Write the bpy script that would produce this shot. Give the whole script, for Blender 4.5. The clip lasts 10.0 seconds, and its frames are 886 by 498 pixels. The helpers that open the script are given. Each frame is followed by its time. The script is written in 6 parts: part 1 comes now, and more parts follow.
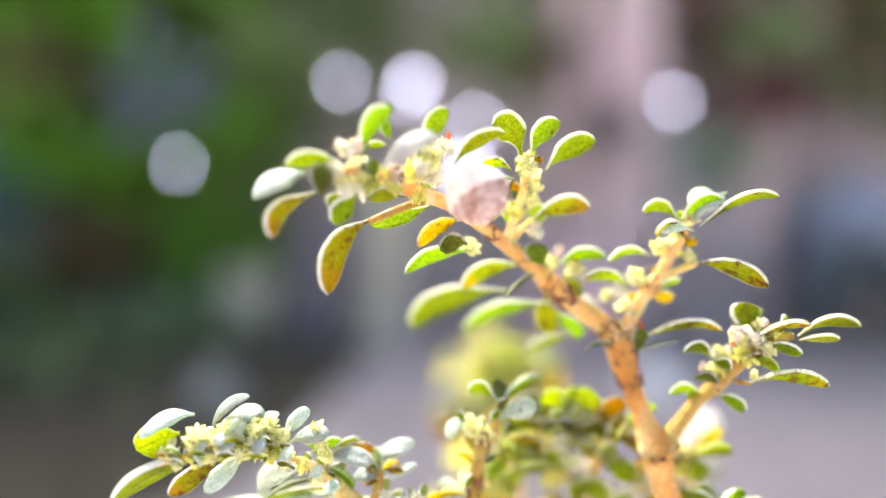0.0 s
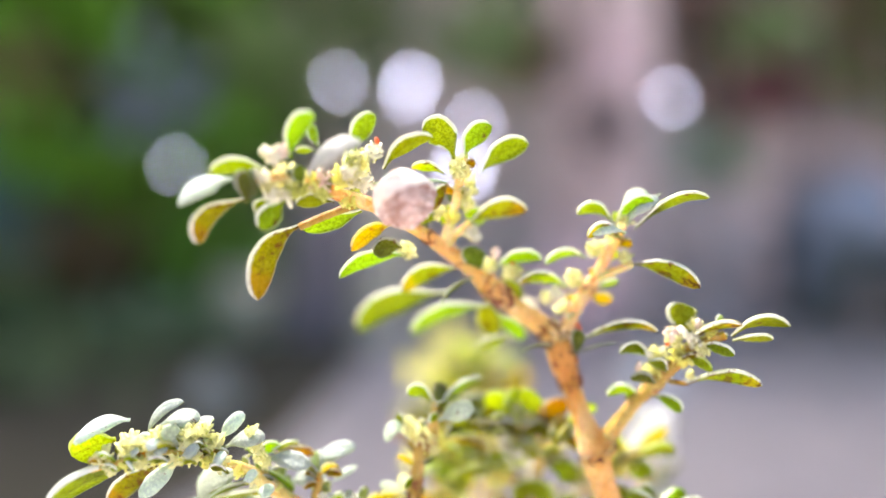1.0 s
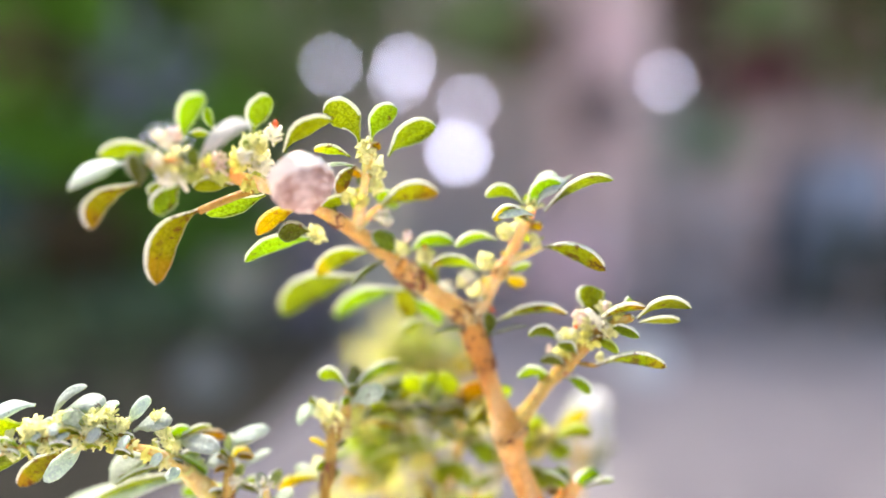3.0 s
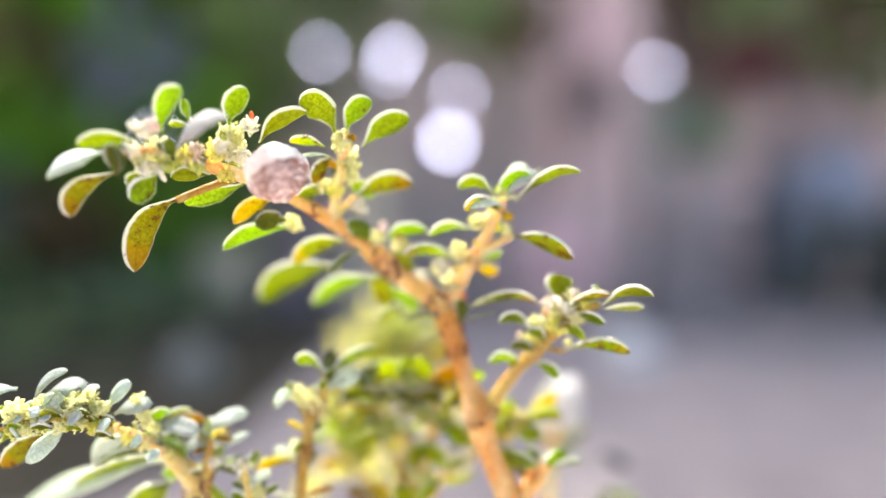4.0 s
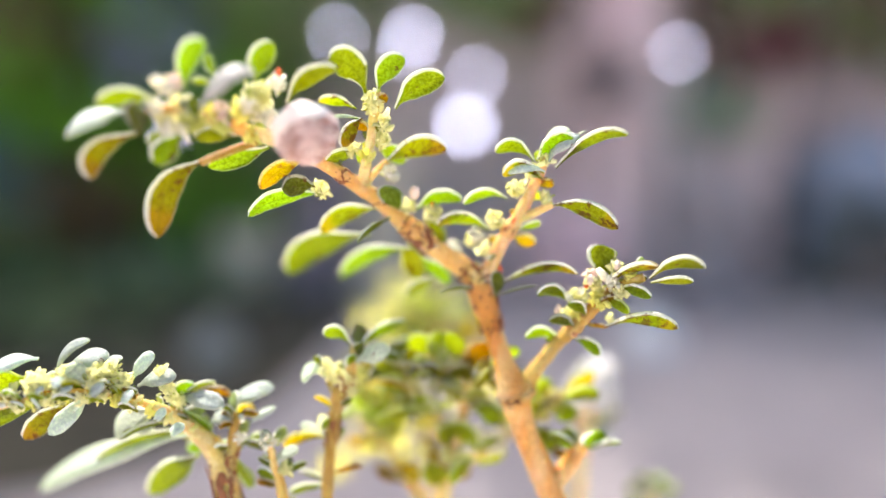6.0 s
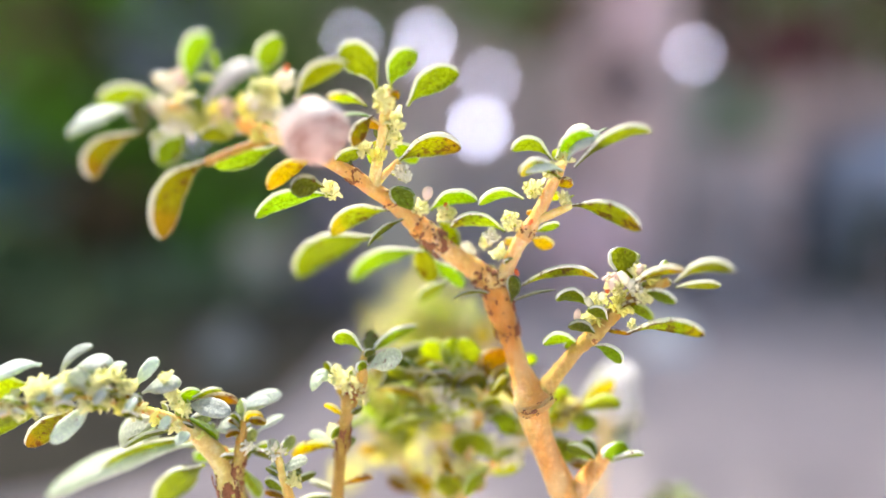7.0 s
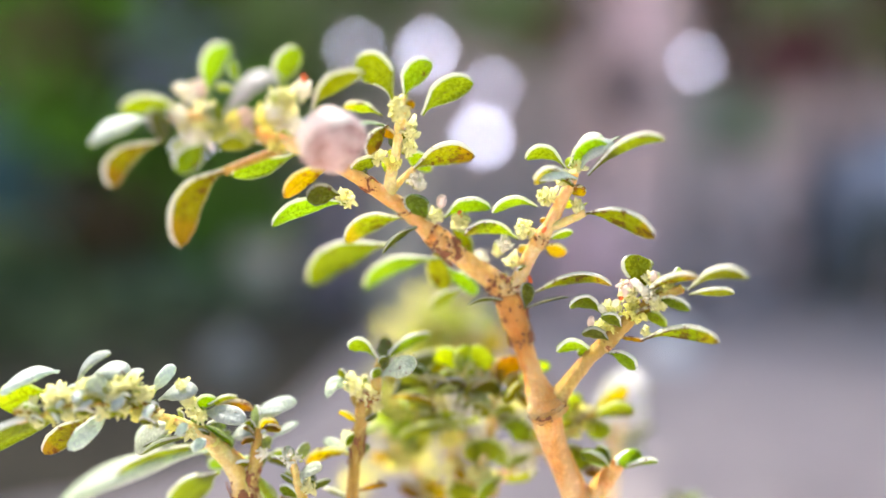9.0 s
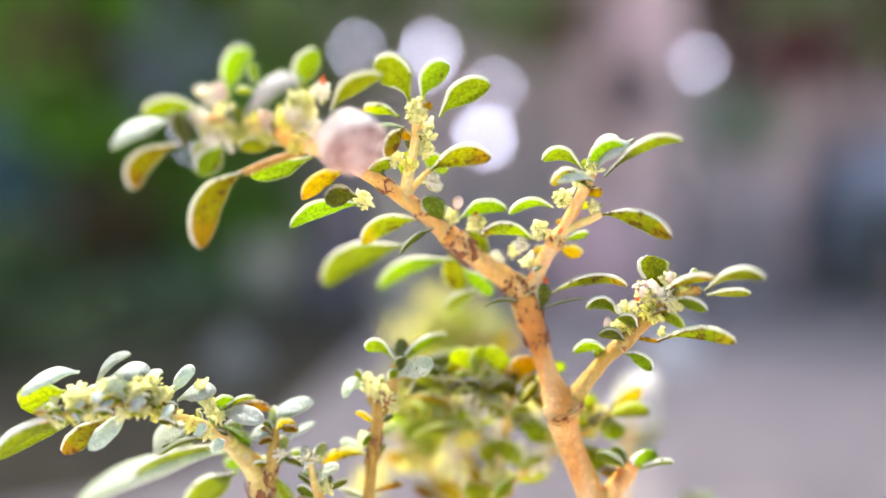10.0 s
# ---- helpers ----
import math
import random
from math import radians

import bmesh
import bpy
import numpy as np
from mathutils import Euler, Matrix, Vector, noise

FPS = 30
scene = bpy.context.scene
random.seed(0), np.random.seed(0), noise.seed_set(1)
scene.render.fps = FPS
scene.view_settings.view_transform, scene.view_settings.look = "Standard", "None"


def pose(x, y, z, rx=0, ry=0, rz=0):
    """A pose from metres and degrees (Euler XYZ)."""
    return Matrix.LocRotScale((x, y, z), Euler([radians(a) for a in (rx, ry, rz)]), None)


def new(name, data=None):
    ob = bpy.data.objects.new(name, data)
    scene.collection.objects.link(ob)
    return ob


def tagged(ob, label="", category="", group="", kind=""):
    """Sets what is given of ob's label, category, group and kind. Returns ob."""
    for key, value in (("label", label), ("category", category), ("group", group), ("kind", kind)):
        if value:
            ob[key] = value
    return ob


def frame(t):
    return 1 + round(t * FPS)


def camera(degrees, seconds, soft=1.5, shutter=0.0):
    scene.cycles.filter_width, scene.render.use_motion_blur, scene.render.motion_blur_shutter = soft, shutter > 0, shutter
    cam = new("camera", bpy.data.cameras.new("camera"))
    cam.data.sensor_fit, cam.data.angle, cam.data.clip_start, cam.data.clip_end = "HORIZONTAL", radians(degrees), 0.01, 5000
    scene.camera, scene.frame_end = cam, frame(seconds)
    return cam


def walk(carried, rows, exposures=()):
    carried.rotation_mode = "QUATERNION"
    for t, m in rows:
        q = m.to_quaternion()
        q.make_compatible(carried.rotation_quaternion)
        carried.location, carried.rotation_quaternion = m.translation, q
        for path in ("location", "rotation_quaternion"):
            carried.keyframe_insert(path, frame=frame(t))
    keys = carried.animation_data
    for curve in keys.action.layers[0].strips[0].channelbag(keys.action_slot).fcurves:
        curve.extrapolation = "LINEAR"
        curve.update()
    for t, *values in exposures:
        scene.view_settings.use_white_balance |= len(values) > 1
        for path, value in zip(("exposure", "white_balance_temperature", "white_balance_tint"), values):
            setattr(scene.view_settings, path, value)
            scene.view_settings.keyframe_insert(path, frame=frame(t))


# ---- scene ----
# The camera: close to a small herb, slid sideways and back and forth by hand; the focus stays put.
cam = camera(74.0, 10.0)
cam.data.dof.use_dof = True
cam.data.dof.focus_distance = 0.0438
cam.data.dof.aperture_fstop = 4.9
cam.data.dof.aperture_blades = 0
# seconds, millimetres (x, y, z), yaw, pitch, roll
ROWS = [
    (0, -0.276, 1.089, 200.166, -0.644, -0.436, -0.235),
    (0.5, 2.482, 0.674, 200.579, -0.567, -0.100, 0.013),
    (1, 4.872, 0.801, 200.535, -0.549, -0.538, 0.345),
    (1.5, 7.328, 0.943, 200.723, -0.375, -0.690, 0.544),
    (2, 9.461, 1.289, 200.514, -0.353, -1.030, 0.619),
    (2.5, 10.668, 1.028, 200.339, -0.703, -1.560, 0.633),
    (4, 13.096, -0.585, 200.435, -1.847, -3.117, 0.336),
    (4.5, 12.180, -2.750, 200.218, -3.011, -3.916, 0.239),
    (5, 12.197, -2.454, 200.007, -2.778, -4.314, 0.101),
    (5.5, 11.790, -1.034, 199.579, -1.913, -4.754, 0.086),
    (6, 11.665, 1.892, 199.058, -0.258, -4.609, 0.091),
    (7.5, 11.594, 3.756, 198.833, 1.079, -4.228, 0.204),
    (8, 11.556, 3.647, 198.756, 1.109, -4.125, 0.227),
    (8.5, 10.994, 3.420, 198.909, 1.227, -3.571, 0.292),
    (9, 10.741, 3.327, 198.857, 1.271, -3.487, 0.286),
    (9.5, 9.886, 3.132, 198.870, 1.393, -3.525, 0.317),
    (10, 9.670, 3.105, 198.902, 1.509, -3.408, 0.345),
]
walk(cam, [(t, pose(0.001 * x, 0.001 * y, 0.001 * z, 90 + pitch, roll, yaw)) for t, x, y, z, yaw, pitch, roll in ROWS],
     exposures=[(0.0, 1.40, 6870, 10), (2.0, 1.34, 6870, 10), (4.0, 1.28, 6870, 10), (10.0, 1.27, 6870, 10)])

# ---- light: a high sun over and a little behind the herb, a hazy sky ----
SUN_FROM = Vector((-0.38, 0.42, 0.83)).normalized()
world = bpy.data.worlds.new("sky")
world.use_nodes = True
scene.world = world
wn = world.node_tree.nodes
sky = wn.new("ShaderNodeTexSky")
sky.sky_type, sky.sun_disc = "NISHITA", False
sky.sun_elevation = math.asin(SUN_FROM.z)
sky.sun_rotation = math.atan2(SUN_FROM.x, SUN_FROM.y)
sky.air_density, sky.dust_density, sky.ozone_density = 1.0, 4.0, 1.0
world.node_tree.links.new(sky.outputs[0], wn["Background"].inputs[0])
wn["Background"].inputs[1].default_value = 0.15
sun = new("sun", bpy.data.lights.new("sun", "SUN"))
sun.data.energy, sun.data.angle, sun.data.color = 5.0, radians(0.6), (1.0, 0.97, 0.92)
sun.rotation_euler = (-SUN_FROM).to_track_quat("-Z", "Y").to_euler()


# ---- materials ----
class Nodes:
    """A node material in the making."""

    def __init__(self, name):
        self.material = bpy.data.materials.new(name)
        self.material.use_nodes = True
        self.tree = self.material.node_tree
        self.bsdf = self.tree.nodes["Principled BSDF"]
        self.out = self.tree.nodes["Material Output"]
        self.coords = self.add("ShaderNodeTexCoord").outputs["Object"]

    def add(self, kind):
        return self.tree.nodes.new(kind)

    def link(self, a, b):
        self.tree.links.new(a, b)

    def noise(self, scale, detail=4.0, rough=0.6, stretch=None):
        n = self.add("ShaderNodeTexNoise")
        n.inputs["Scale"].default_value, n.inputs["Detail"].default_value, n.inputs["Roughness"].default_value = scale, detail, rough
        src = self.coords
        if stretch:
            mp = self.add("ShaderNodeMapping")
            mp.inputs["Scale"].default_value = stretch
            self.link(src, mp.inputs["Vector"])
            src = mp.outputs[0]
        self.link(src, n.inputs["Vector"])
        return n.outputs["Fac"]

    def ramp(self, fac, stops):
        r = self.add("ShaderNodeValToRGB")
        while len(r.color_ramp.elements) < len(stops):
            r.color_ramp.elements.new(0.5)
        for e, (at, c) in zip(r.color_ramp.elements, stops):
            e.position, e.color = at, (*c, 1) if len(c) == 3 else c
        self.link(fac, r.inputs[0])
        return r.outputs[0]

    def mix(self, fac, a, b, blend="MIX"):
        m = self.add("ShaderNodeMix")
        m.data_type, m.blend_type = "RGBA", blend
        for value, socket in ((fac, m.inputs[0]), (a, m.inputs[6]), (b, m.inputs[7])):
            if isinstance(value, (int, float)):
                socket.default_value = value
            elif isinstance(value, tuple):
                socket.default_value = (*value, 1)
            else:
                self.link(value, socket)
        return m.outputs[2]

    def bump(self, height, strength, distance):
        b = self.add("ShaderNodeBump")
        b.inputs["Strength"].default_value, b.inputs["Distance"].default_value = strength, distance
        self.link(height, b.inputs["Height"])
        self.link(b.outputs[0], self.bsdf.inputs["Normal"])
        return b.outputs[0]

    def set(self, **values):
        for key, value in values.items():
            self.bsdf.inputs[key.replace("_", " ")].default_value = value


def grey(v):
    return (v, v, v)


def leaf_material(name, lit, thin, spots, spot_amount, share, rough, withered=2.0, sun_rim_amount=1.0):
    """One side of a fleshy leaf: lit is the colour of its skin, thin the colour of light that shines through it."""
    n = Nodes(name)
    rnd = n.add("ShaderNodeObjectInfo").outputs["Random"]

    def varied(colour, hue_span, low, high):
        hue = n.add("ShaderNodeHueSaturation")
        for socket, a, b in (("Hue", 0.5 - hue_span, 0.5 + hue_span), ("Value", low, high)):
            m = n.add("ShaderNodeMapRange")
            m.inputs["To Min"].default_value, m.inputs["To Max"].default_value = a, b
            n.link(rnd, m.inputs["Value"])
            n.link(m.outputs[0], hue.inputs[socket])
        n.link(colour, hue.inputs["Color"])
        return hue.outputs[0]

    cells = n.noise(4600, 3, 0.65)
    cloud = n.noise(420, 4, 0.6)
    grain_of = n.noise(2300, 4, 0.7)
    skin = n.mix(n.ramp(cloud, [(0.34, grey(0)), (0.66, grey(1))]), lit, tuple((0.85 if lit[2] > 0.5 else 0.55) * v for v in lit))
    skin = n.mix(n.ramp(cells, [(0.50, grey(0)), (0.66, grey(0.7))]), skin, tuple(min(1, 1.45 * v + 0.07) for v in lit))
    # flecks crowd together in patches and leave the rest clean
    crowd = n.add("ShaderNodeMath")
    crowd.operation = "MULTIPLY_ADD"
    crowd.inputs[1].default_value = 0.55
    n.link(n.noise(520, 3, 0.6), crowd.inputs[0])
    n.link(grain_of, crowd.inputs[2])
    spot = n.ramp(crowd.outputs[0], [(1.13 - spot_amount, grey(0)), (1.20 - spot_amount, grey(0.85))])
    # on old leaves a withered brown tip; a white sunlit rim is painted on the hairy margin, most of all on the upper
    # edge
    for_rim, for_tip = n.add("ShaderNodeAttribute"), n.add("ShaderNodeAttribute")
    for_rim.attribute_name, for_tip.attribute_name = "across", "along"
    for_sun_edge = n.add("ShaderNodeAttribute")
    for_sun_edge.attribute_name = "sun_edge"
    uneven = n.add("ShaderNodeMath")
    uneven.operation = "MULTIPLY_ADD"
    uneven.inputs[1].default_value = 0.30
    n.link(n.noise(1700, 4, 0.7), uneven.inputs[0])
    n.link(for_sun_edge.outputs["Fac"], uneven.inputs[2])
    sun_rim = n.ramp(uneven.outputs[0], [(0.89, grey(0)), (1.06, grey(0.95 * sun_rim_amount))])
    rim = n.mix(1.0, n.ramp(for_rim.outputs["Fac"], [(0.95, grey(0)), (0.995, grey(0.4 * sun_rim_amount))]), sun_rim, "LIGHTEN")
    frayed = n.add("ShaderNodeMath")
    frayed.operation = "MULTIPLY_ADD"
    frayed.inputs[1].default_value = 0.40
    n.link(n.noise(900, 5, 0.7), frayed.inputs[0])
    n.link(for_tip.outputs["Fac"], frayed.inputs[2])
    dead = n.ramp(frayed.outputs[0], [(withered - 0.12, grey(0)), (withered + 0.10, grey(0.9))] if withered < 1.35 else [(1.2, grey(0)), (1.3, grey(0.8))])
    stain = n.ramp(frayed.outputs[0], [(min(withered, 1.4) - 0.30, grey(0)), (min(withered, 1.4), grey(0.6 if withered < 1.35 else 0.3))])
    skin = n.mix(rim, varied(skin, 0.018, 0.75, 1.2), (0.90, 0.90, 0.84))
    skin = n.mix(dead, skin, (0.22, 0.095, 0.04))
    n.link(n.mix(spot, skin, spots), n.bsdf.inputs["Base Color"])
    n.set(Roughness=rough, Specular_IOR_Level=0.22)
    relief = n.mix(0.45, cells, n.noise(1300, 4, 0.65))
    n.bump(relief, 1.0, 0.0003)
    tr = n.add("ShaderNodeBsdfTranslucent")
    glow = n.mix(n.ramp(cloud, [(0.30, grey(0)), (0.70, grey(1))]), thin, (thin[0] * 0.62, thin[1] * 0.66, thin[2] * 0.5))
    # darker cell walls and olive mottling
    glow = n.mix(n.ramp(cells, [(0.38, grey(0.75)), (0.54, grey(0))]), glow, tuple(0.42 * v for v in thin))
    glow = n.mix(n.ramp(grain_of, [(0.36, grey(0.6)), (0.48, grey(0))]), glow, (0.5 * thin[0], 0.45 * thin[1], 0.3 * thin[2]))
    glow = n.mix(stain, glow, (0.80, 0.52, 0.02))
    rib = n.ramp(for_rim.outputs["Fac"], [(0.03, grey(0.6)), (0.10, grey(0))])
    glow = n.mix(rib, glow, tuple(0.5 * v for v in thin))
    glow = n.mix(sun_rim, varied(glow, 0.02, 0.78, 1.15), (0.90, 0.93, 0.70))
    glow = n.mix(dead, glow, (0.42, 0.17, 0.04))
    n.link(n.mix(spot, glow, spots), tr.inputs["Color"])
    mx = n.add("ShaderNodeMixShader")
    thinness = n.add("ShaderNodeMath")
    thinness.operation = "MULTIPLY_ADD"
    thinness.inputs[1].default_value, thinness.inputs[2].default_value = -0.55 * share, share
    n.link(sun_rim, thinness.inputs[0])
    n.link(thinness.outputs[0], mx.inputs[0])
    n.link(n.bsdf.outputs[0], mx.inputs[1])
    n.link(tr.outputs[0], mx.inputs[2])
    n.link(mx.outputs[0], n.out.inputs["Surface"])
    return n.material


BROWN = (0.16, 0.055, 0.02)
# upper side, under side
LEAF = {
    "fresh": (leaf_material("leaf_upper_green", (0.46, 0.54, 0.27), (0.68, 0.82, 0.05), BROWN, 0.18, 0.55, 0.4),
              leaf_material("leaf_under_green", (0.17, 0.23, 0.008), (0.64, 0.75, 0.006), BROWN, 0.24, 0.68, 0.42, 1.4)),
    "spotted": (leaf_material("leaf_upper_flecked", (0.48, 0.50, 0.28), (0.72, 0.78, 0.04), BROWN, 0.24, 0.55, 0.4, 1.24),
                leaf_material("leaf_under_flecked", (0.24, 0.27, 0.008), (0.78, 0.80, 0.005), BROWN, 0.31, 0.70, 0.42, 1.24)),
    "worn": (leaf_material("leaf_upper_yellowed", (0.52, 0.46, 0.16), (0.84, 0.70, 0.03), BROWN, 0.30, 0.70, 0.5, 1.2, 0.5),
             leaf_material("leaf_under_yellowed", (0.32, 0.25, 0.008), (0.92, 0.70, 0.006), (0.30, 0.11, 0.03), 0.30, 0.76, 0.5, 1.2, 0.5)),
    "dark": (leaf_material("leaf_upper_dark", (0.17, 0.23, 0.07), (0.32, 0.42, 0.02), BROWN, 0.24, 0.50, 0.45, sun_rim_amount=0.5),
             leaf_material("leaf_under_dark", (0.12, 0.16, 0.010), (0.44, 0.50, 0.008), BROWN, 0.24, 0.55, 0.45, sun_rim_amount=0.5)),
    "pale": (leaf_material("leaf_upper_silvery", (0.66, 0.74, 0.58), (0.62, 0.78, 0.16), BROWN, 0.20, 0.4, 0.34),
             leaf_material("leaf_under_pale", (0.20, 0.30, 0.02), (0.54, 0.72, 0.015), BROWN, 0.24, 0.6, 0.45)),
}
LEAF["lime"] = (leaf_material("leaf_upper_lime", (0.54, 0.62, 0.06), (0.76, 0.80, 0.06), BROWN, 0.24, 0.80, 0.5, sun_rim_amount=0.45),
                leaf_material("leaf_under_lime", (0.46, 0.56, 0.03), (0.76, 0.80, 0.05), BROWN, 0.26, 0.82, 0.5, sun_rim_amount=0.45))
LEAF["silver"] = (leaf_material("leaf_waxy_white", (0.90, 0.89, 0.88), (0.84, 0.86, 0.74), BROWN, 0.10, 0.4, 0.4), LEAF["fresh"][1])
LEAF["tipped"] = (LEAF["spotted"][0], leaf_material("leaf_under_brown_tip", (0.24, 0.26, 0.008), (0.76, 0.74, 0.005), BROWN, 0.32, 0.70, 0.42, 1.17))
LEAF["frosted"] = (leaf_material("leaf_upper_frosted", (0.76, 0.87, 0.84), (0.64, 0.84, 0.24), BROWN, 0.16, 0.45, 0.32), LEAF["fresh"][1])


def stem_material(name, dark, middle, light, amount, blotch):
    n = Nodes(name)
    streak = n.noise(480, 5, 0.65, (1, 1, 0.3))
    base = n.ramp(streak, [(0.25, dark), (0.46, middle), (0.66, light)])
    # brown flecks in loose groups, with clean skin between them
    patch = n.noise(150, 3, 0.55)
    both = n.add("ShaderNodeMath")
    both.operation = "MULTIPLY_ADD"
    both.inputs[1].default_value = 0.9
    n.link(patch, both.inputs[0])
    n.link(n.noise(1500, 5, 0.75), both.inputs[2])
    fine = n.ramp(both.outputs[0], [(1.40 - amount, grey(0)), (1.46 - amount, grey(1))])
    warm = n.ramp(both.outputs[0], [(1.18 - amount, grey(0)), (1.46 - amount, grey(0.45))])
    colour = n.mix(warm, base, tuple(0.75 * a + 0.25 * b for a, b in zip(dark, blotch)))
    n.link(n.mix(fine, colour, blotch), n.bsdf.inputs["Base Color"])
    n.set(Roughness=0.42, Specular_IOR_Level=0.35, Subsurface_Weight=0.8, Subsurface_Radius=(1.0, 0.55, 0.15), Subsurface_Scale=0.0006)
    n.bump(n.noise(1100, 6, 0.75, (1, 1, 0.4)), 1.0, 0.00045)
    return n.material


def bloom_material(name, a, b, share):
    n = Nodes(name)
    isl = n.add("ShaderNodeNewGeometry").outputs["Random Per Island"]
    n.link(n.ramp(isl, [(0.0, a), (0.6, b), (1.0, tuple(min(1, 0.5 * (p + q) + 0.1) for p, q in zip(a, b)))]), n.bsdf.inputs["Base Color"])
    n.set(Roughness=0.5)
    tr = n.add("ShaderNodeBsdfTranslucent")
    tr.inputs["Color"].default_value = (*tuple(min(1, 1.1 * v) for v in b), 1)
    mx = n.add("ShaderNodeMixShader")
    mx.inputs[0].default_value = share
    n.link(n.bsdf.outputs[0], mx.inputs[1])
    n.link(tr.outputs[0], mx.inputs[2])
    n.link(mx.outputs[0], n.out.inputs["Surface"])
    return n.material


def plain(name, colour, rough=0.8, scale=20.0, spread=0.35, bump=0.3, depth=0.004, stretch=None):
    n = Nodes(name)
    f = n.noise(scale, 6, 0.65, stretch)
    g = n.noise(scale * 6, 4, 0.6, stretch)
    c = n.ramp(f, [(0.25, tuple(v * (1 - spread) for v in colour)), (0.75, tuple(min(1, v * (1 + spread)) for v in colour))])
    n.link(n.mix(0.35, c, n.ramp(g, [(0.3, tuple(v * 0.6 for v in colour)), (0.7, tuple(min(1, v * 1.4) for v in colour))])), n.bsdf.inputs["Base Color"])
    n.set(Roughness=rough)
    n.bump(g, bump, depth)
    return n.material


UMBER = (0.17, 0.05, 0.014)
STEM = stem_material("stem_orange", (0.56, 0.22, 0.035), (0.88, 0.46, 0.12), (0.97, 0.72, 0.34), 0.35, UMBER)
TWIG = stem_material("stem_tan", (0.66, 0.32, 0.06), (0.91, 0.60, 0.20), (0.97, 0.84, 0.48), 0.40, UMBER)
SHOOT = stem_material("stem_pale", (0.62, 0.40, 0.08), (0.82, 0.64, 0.20), (0.92, 0.82, 0.44), 0.33, (0.34, 0.14, 0.04))
STEM_BROWN = stem_material("stem_brown", (0.32, 0.17, 0.022), (0.50, 0.33, 0.060), (0.74, 0.56, 0.18), 0.36, UMBER)
SCAR = plain("scar_brown", (0.26, 0.095, 0.035), 0.8, 900.0, 0.6, 0.8, 0.0002)
BLOOM = {
    "cream": bloom_material("bloom_cream", (0.80, 0.72, 0.30), (0.96, 0.92, 0.66), 0.78),
    "white": bloom_material("bloom_white", (0.86, 0.78, 0.50), (0.97, 0.94, 0.84), 0.55),
    "pink": bloom_material("bloom_pink", (0.85, 0.62, 0.52), (0.92, 0.80, 0.72), 0.4),
    "green": bloom_material("bract_green", (0.50, 0.56, 0.12), (0.72, 0.74, 0.22), 0.5),
    "snow": bloom_material("bloom_snow", (0.86, 0.87, 0.88), (0.95, 0.95, 0.97), 0.5),
    "straw": bloom_material("bloom_straw", (0.68, 0.68, 0.20), (0.90, 0.88, 0.42), 0.75),
    "red": bloom_material("bloom_red", (0.75, 0.16, 0.05), (0.85, 0.25, 0.08), 0.4),
}
PAVING = plain("paving_concrete", (0.415, 0.362, 0.36), 0.85, 4.5, 0.30, 0.3, 0.003)
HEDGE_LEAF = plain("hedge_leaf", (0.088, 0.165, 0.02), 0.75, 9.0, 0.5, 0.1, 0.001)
# lit copy of the hedge leaf: the sunlight is in its colour
HEDGE_BRIGHT = plain("hedge_leaf_painted_lit", (0.11, 0.255, 0.02), 0.6, 9.0, 0.4, 0.1, 0.001)


def twig_material():
    """Dark living twigs on one side of the hedge, dry greyish tan ones on the other."""
    n = Nodes("hedge_twigs")
    s = n.add("ShaderNodeSeparateXYZ")
    n.link(n.coords, s.inputs[0])
    wob = n.add("ShaderNodeMath")
    wob.operation = "MULTIPLY_ADD"
    wob.inputs[1].default_value = 0.5
    n.link(n.noise(3.0, 3, 0.6), wob.inputs[0])
    n.link(s.outputs["X"], wob.inputs[2])
    shift = n.add("ShaderNodeMath")
    shift.operation = "ADD"
    shift.inputs[1].default_value = 0.32
    n.link(wob.outputs[0], shift.inputs[0])
    old = n.ramp(shift.outputs[0], [(0.0, grey(0)), (0.34, grey(1))])
    fine = n.noise(18, 6, 0.7)
    live = n.ramp(fine, [(0.3, (0.09, 0.115, 0.04)), (0.7, (0.20, 0.24, 0.10))])
    dry = n.ramp(fine, [(0.3, (0.56, 0.48, 0.44)), (0.7, (0.82, 0.72, 0.68))])
    n.link(n.mix(old, live, dry), n.bsdf.inputs["Base Color"])
    n.set(Roughness=0.95)
    n.bump(fine, 0.6, 0.01)
    return n.material


HEDGE_CORE = twig_material()
BARK = plain("bark_mauve", (0.80, 0.60, 0.58), 0.9, 9.0, 0.3, 0.7, 0.01, (1, 1, 0.2))
BARK_DUSKY = plain("bark_dusky", (0.26, 0.22, 0.25), 0.9, 9.0, 0.3, 0.7, 0.01, (1, 1, 0.2))
BARK_PINK = plain("bark_pinkish", (0.86, 0.68, 0.66), 0.9, 9.0, 0.2, 0.7, 0.01, (1, 1, 0.2))
POST = plain("weathered_post", (0.80, 0.79, 0.76), 0.85, 12.0, 0.25, 0.5, 0.004, (1, 1, 0.15))
STONE = plain("wall_stone", (0.42, 0.385, 0.38), 0.9, 5.0, 0.6, 0.5, 0.01)
CLAY = plain("clay_brick", (0.18, 0.11, 0.095), 0.9, 12.0, 0.3, 0.4, 0.004)
DRUM = plain("drum_blue", (0.27, 0.31, 0.39), 0.5, 3.0, 0.15, 0.1, 0.002)
WHITE_STONE = plain("white_stone", (0.86, 0.85, 0.84), 0.6, 25.0, 0.06, 0.3, 0.004)
GREY_STONE = plain("grey_stone", (0.27, 0.27, 0.24), 0.7, 25.0, 0.12, 0.3, 0.004)
